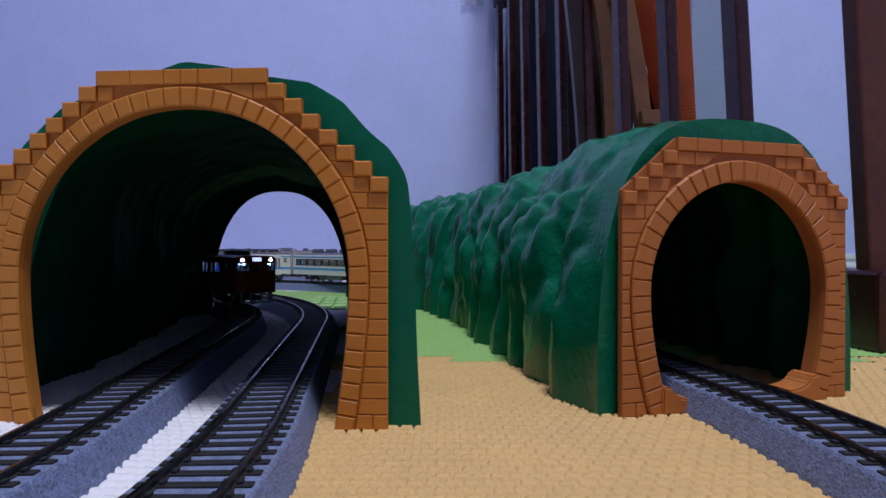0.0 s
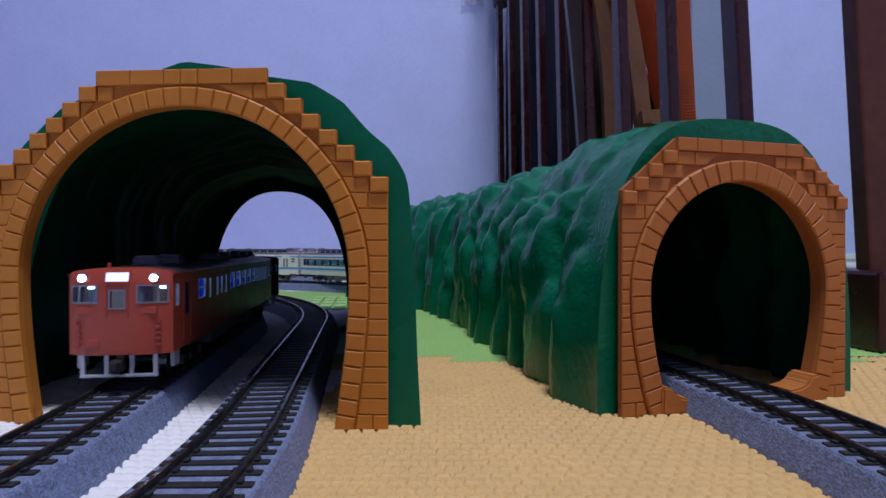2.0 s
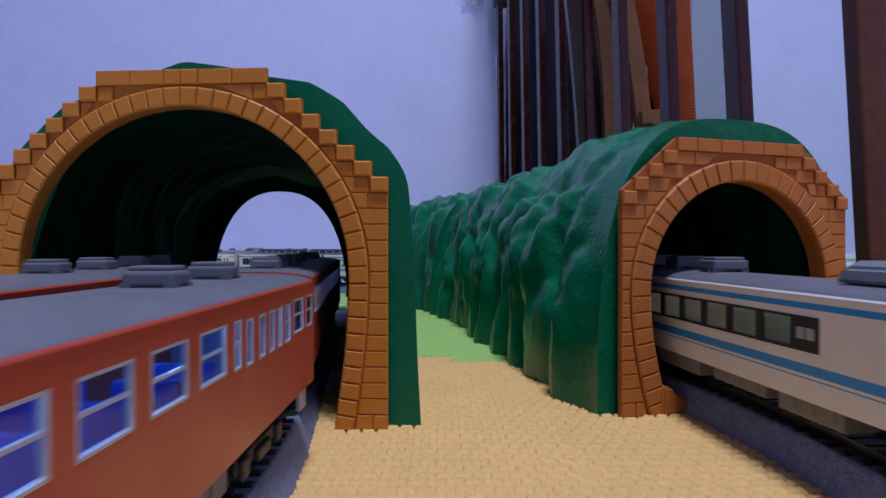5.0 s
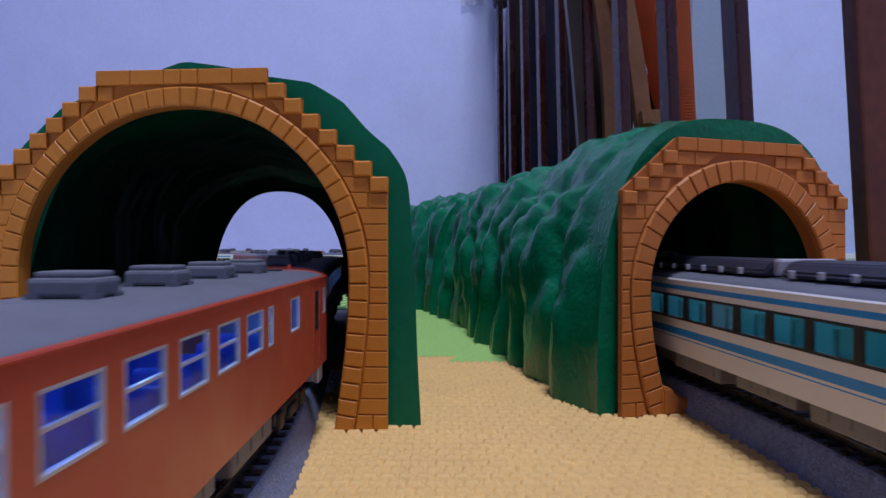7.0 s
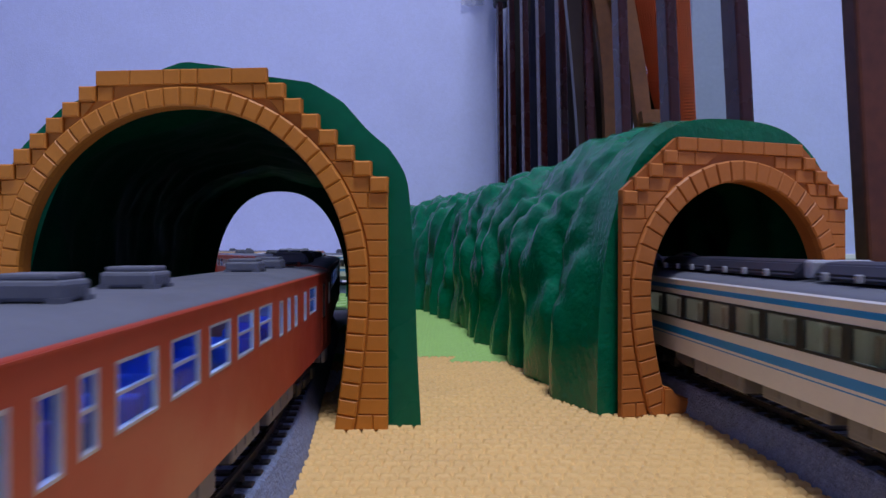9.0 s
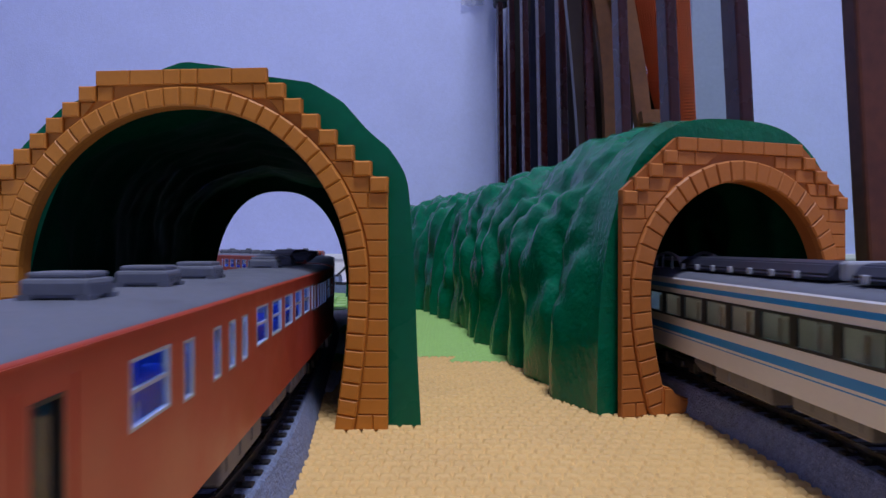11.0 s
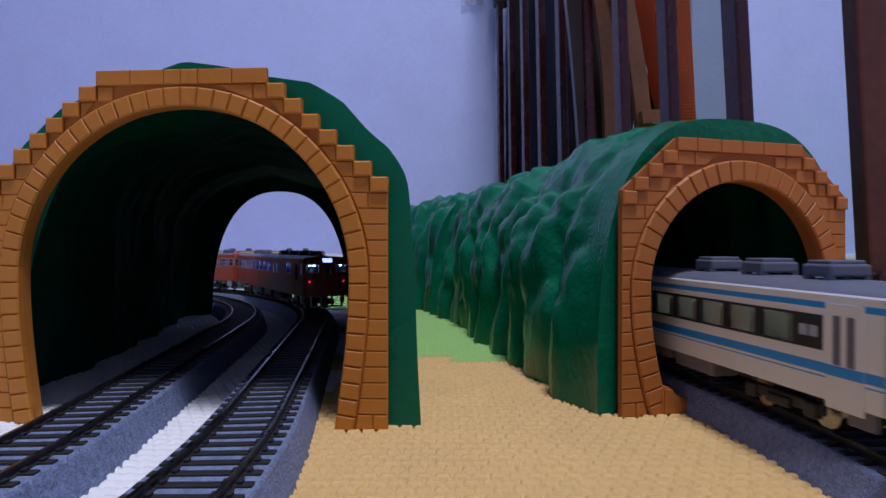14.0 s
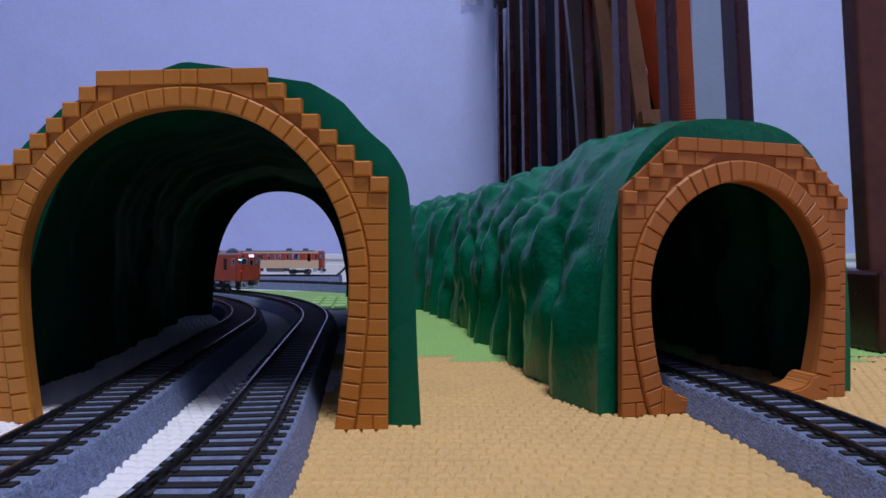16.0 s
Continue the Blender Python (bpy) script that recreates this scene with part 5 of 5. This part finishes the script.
    for e in (-1, 1):
        bm = bmesh.new()
        box(bm, (0, e * (CAR / 2 - 0.0005), 0.0085), (0.004, 0.008, 0.004), 0.0006)
        part("coupler", bm, M_BLACK, car)
        for s in (-1, 1):
            bm = bmesh.new()
            box(bm, (s * 0.0155, e * 0.1185, 0.0085), (0.002, 0.009, 0.006), 0.0006)
            part("boarding_step", bm, M_GREY, car)
    return car


M_ROOFGLOSS = mat("glossy_grey_roof", (0.20, 0.215, 0.26), 0.22, metal=0.2, var=0.08, scale=80)
M_HOOP = mat("hoop_grey", (0.22, 0.23, 0.28), 0.4, var=0.08, scale=100)
M_SIGNGREEN = mat("green_mark", (0.16, 0.30, 0.10), 0.5)
M_CREAMGREY = mat("grey_beige_plastic", (0.17, 0.165, 0.16), 0.55, var=0.12, scale=120)
M_LAMPGLASS = mat("clear_lamp", (0.75, 0.78, 0.85), 0.12, var=0.05)


def express_cab(car, end):
    pl = cab_place(end, *EXPRESS_BACK)
    holes = [(-0.0166, -0.0046, 0.0284, 0.0358), (0.0046, 0.0166, 0.0284, 0.0358), (-0.0019, 0.0019, 0.0284, 0.0358)]

    def colour(u, w):
        a = abs(u)
        if w > 0.0372 and a > 0.0028 or a < 0.0028 and w > 0.0385:
            return 1
        if a >= 0.0040 and 0.0268 < w < 0.0368:
            return 1
        if a >= 0.0062 and 0.0150 < w < 0.0210:
            return 1
        if 0.0024 < a < 0.0040:
            return 2
        return 0

    us = [HALF_W * k / 14 for k in range(-14, 15)] + [s * v for s in (-1, 1) for v in (0.0024, 0.0028, 0.0040, 0.0062)]
    bm = bmesh.new()
    panel(bm, us, [0.0122, 0.0150, 0.018, 0.0210, 0.024, 0.0268, 0.0368, 0.0372, 0.0385, 0.042, 0.0435, 0.045], holes, pl, 0.0010, colour)
    face = part("cab_front", bm, [M_WPAINT, M_BLUE, M_GREY], car, "white and blue wrap-round cab front")
    for k, h in enumerate(holes):
        bm = bmesh.new()
        cuts = [h[0] + (h[1] - h[0]) * q / 6 for q in range(7)]
        for a0, a1 in zip(cuts, cuts[1:]):
            slab8(bm, a0, a1, h[2], h[3], pl, 0.0006, 0.0008)
        p = part("cab_pane", fix(bm), M_DKPANE, face, "dark tinted windscreen")
        p.visible_shadow = False
    y = end * CAR / 2
    bm = bmesh.new()
    for s in (-1, 1):
        slab8(bm, s * 0.0033 - 0.0005, s * 0.0033 + 0.0005, 0.0135, 0.0390, pl, -0.0009, 0.0002)
    slab8(bm, -0.0038, 0.0038, 0.0383, 0.0392, pl, -0.0009, 0.0002)
    part("door_frame", fix(bm), M_GREY, face, "grey end door frame")
    bm = bmesh.new()
    slab8(bm, -0.0023, 0.0023, 0.0200, 0.0248, pl, -0.0008, 0.0002)
    part("train_mark", fix(bm), M_MARK, face, "glowing pale green train mark")
    for s in (-1, 1):
        bm = bmesh.new()
        cyl(bm, (s * 0.0122, y - end * 0.008, 0.0384), (s * 0.0122, y - end * 0.0028, 0.0384), 0.0019, 16)
        hl = part("headlight", bm, M_BLACK, car, "round headlight in a dark housing")
        bm = bmesh.new()
        cyl(bm, (s * 0.0122, y - end * 0.0031, 0.0384), (s * 0.0122, y - end * 0.0024, 0.0384), 0.0014, 16)
        part("lens", bm, M_LAMPGLASS, hl, "clear lens")
        bm = bmesh.new()
        box(bm, (s * 0.0108, y - end * 0.0008, 0.0178), (0.0068, 0.002, 0.0034), 0.0007)
        cyl(bm, (s * 0.0120, y - end * 0.001, 0.0176), (s * 0.0120, y + end * 0.0008, 0.0176), 0.0013, 14)
        part("lamp_case", bm, M_BLUE, car, "blue lower lamp case")
        bm = bmesh.new()
        cyl(bm, (s * 0.0120, y, 0.0176), (s * 0.0120, y + end * 0.0010, 0.0176), 0.0007, 12)
        part("lamp_lens", bm, M_BLACK, car)
        bm = bmesh.new()
        prism(bm, [(s * 0.006, 0.0125), (s * 0.0165, 0.0125), (s * 0.0150, 0.0045), (s * 0.006, 0.0045)], y - end * 0.0100, y - end * 0.0015)
        bmesh.ops.bevel(fix(bm), geom=list(bm.edges), offset=0.0006, segments=2, affect="EDGES")
        part("skirt", bm, M_GREY, car, "grey side skirt")
        bm = bmesh.new()
        cyl(bm, (s * 0.0085, y - end * 0.0015, 0.0105), (s * 0.0085, y + end * 0.0003, 0.0090), 0.0010, 10)
        cyl(bm, (s * 0.0085, y, 0.0095), (s * 0.0085, y, 0.0070), 0.0012, 10)
        part("brake_hose", bm, M_BLACK, car)
    bm = bmesh.new()
    cyl(bm, (0, y - end * 0.012, 0.0424), (0, y - end * 0.012, 0.0446), 0.0010, 10, 0.0006)
    part("roof_lamp", bm, M_WPAINT, car)


# ---- the trains ----
def on_line(line, s, backwards=False):
    """Pose of a car whose middle is at the run s; the car's front looks along the line, or back along it."""
    xa, ya, _ = at_line(line, s + PIVOT)
    xb, yb, _ = at_line(line, s - PIVOT)
    h = math.atan2(-(xa - xb), ya - yb)
    if backwards:
        h += math.pi
    return Matrix.Translation(((xa + xb) / 2, (ya + yb) / 2, RAIL_Z)) @ Matrix.Rotation(h, 4, "Z")


REAR_FIRST = [(258 - a - w, w, z0, z1, q) for a, w, z0, z1, q in RED_WINDOWS]
red_plain = red_car("vermilion diesel railcar with grey roof and lit blue cabin")
red_first = red_car("vermilion railcar with a flat socketed rear end", rear=None)
red_second = red_car("vermilion railcar with a flat socketed front end", front=None, layout=REAR_FIRST)
red_head = red_car("vermilion leading railcar with glowing headlights and sign", front=(1, 1, 0))
red_tail = red_car("vermilion last railcar with lit sign and red tail lamps", rear=(1, 0, 1), layout=REAR_FIRST)
red_other = red_car("vermilion railcar with small door windows and lit cabin", rear=(0, 0, 1), layout=RED_WINDOWS_B, units=(0.092, 0.063, 0.034, 0.005, -0.026), big=-0.082)
TRAIN_B = [red_first, red_second, red_other, red_plain, red_tail]
TRAIN_A = [red_head, copy_thing(red_plain, Matrix.Identity(4))]
still_car = red_car("red and cream railcar parked on the far siding", lit=False, body=M_BEIGE, stripes=M_RED)
still_car.matrix_world = on_line(LINE_D, 0.03 + CAR / 2, True)
still_two = copy_thing(still_car, on_line(LINE_D, 0.03 + CAR / 2 + PITCH, True))

EAVE_Z, CROWN_Z = 0.0386, 0.0418  # the express has a lower eave and roof
ex_head = express_car("blue and white leading express car with lit train mark", cab=1, dark_roof=False)
ex_mid = express_car("cream express car with blue stripes and dark roof", dark_roof=True, seat=M_TEALSEAT)
ex_mid_two = express_car("cream express car with beige seats and dark roof", dark_roof=True)
ex_tail = express_car("blue and white express car with a rear cab", cab=-1, dark_roof=False)
TRAIN_C = [ex_head, ex_mid, ex_mid_two, copy_thing(ex_mid_two, Matrix.Identity(4)), copy_thing(ex_tail, Matrix.Identity(4)), ex_tail]

# runs of the trains' fronts: run at 0 s and speed
FRONT_A, SPEED_A = run_at_y(LINE_A, 0.512), 0.148
FRONT_B, SPEED_B = run_at_y(LINE_B, 0.1265) - 2.86 * 0.151, 0.151
FRONT_C, SPEED_C = run_at_y(LINE_C, 0.203) + 4.1 * 0.1403, 0.1403


def motions():
    times = [k * 0.25 for k in range(65)]
    for k, car in enumerate(TRAIN_A):
        walk(car, [(t, on_line(LINE_A, FRONT_A - SPEED_A * t + CAR / 2 + k * PITCH, True)) for t in times])
    for k, car in enumerate(TRAIN_B):
        walk(car, [(t, on_line(LINE_B, FRONT_B + SPEED_B * t - 0.0072 * max(0.0, t - 13.5) ** 2 - CAR / 2 - k * PITCH)) for t in times])
    for k, car in enumerate(TRAIN_C):
        walk(car, [(t, on_line(LINE_C, FRONT_C - SPEED_C * t + CAR / 2 + k * PITCH, True)) for t in times])


motions()
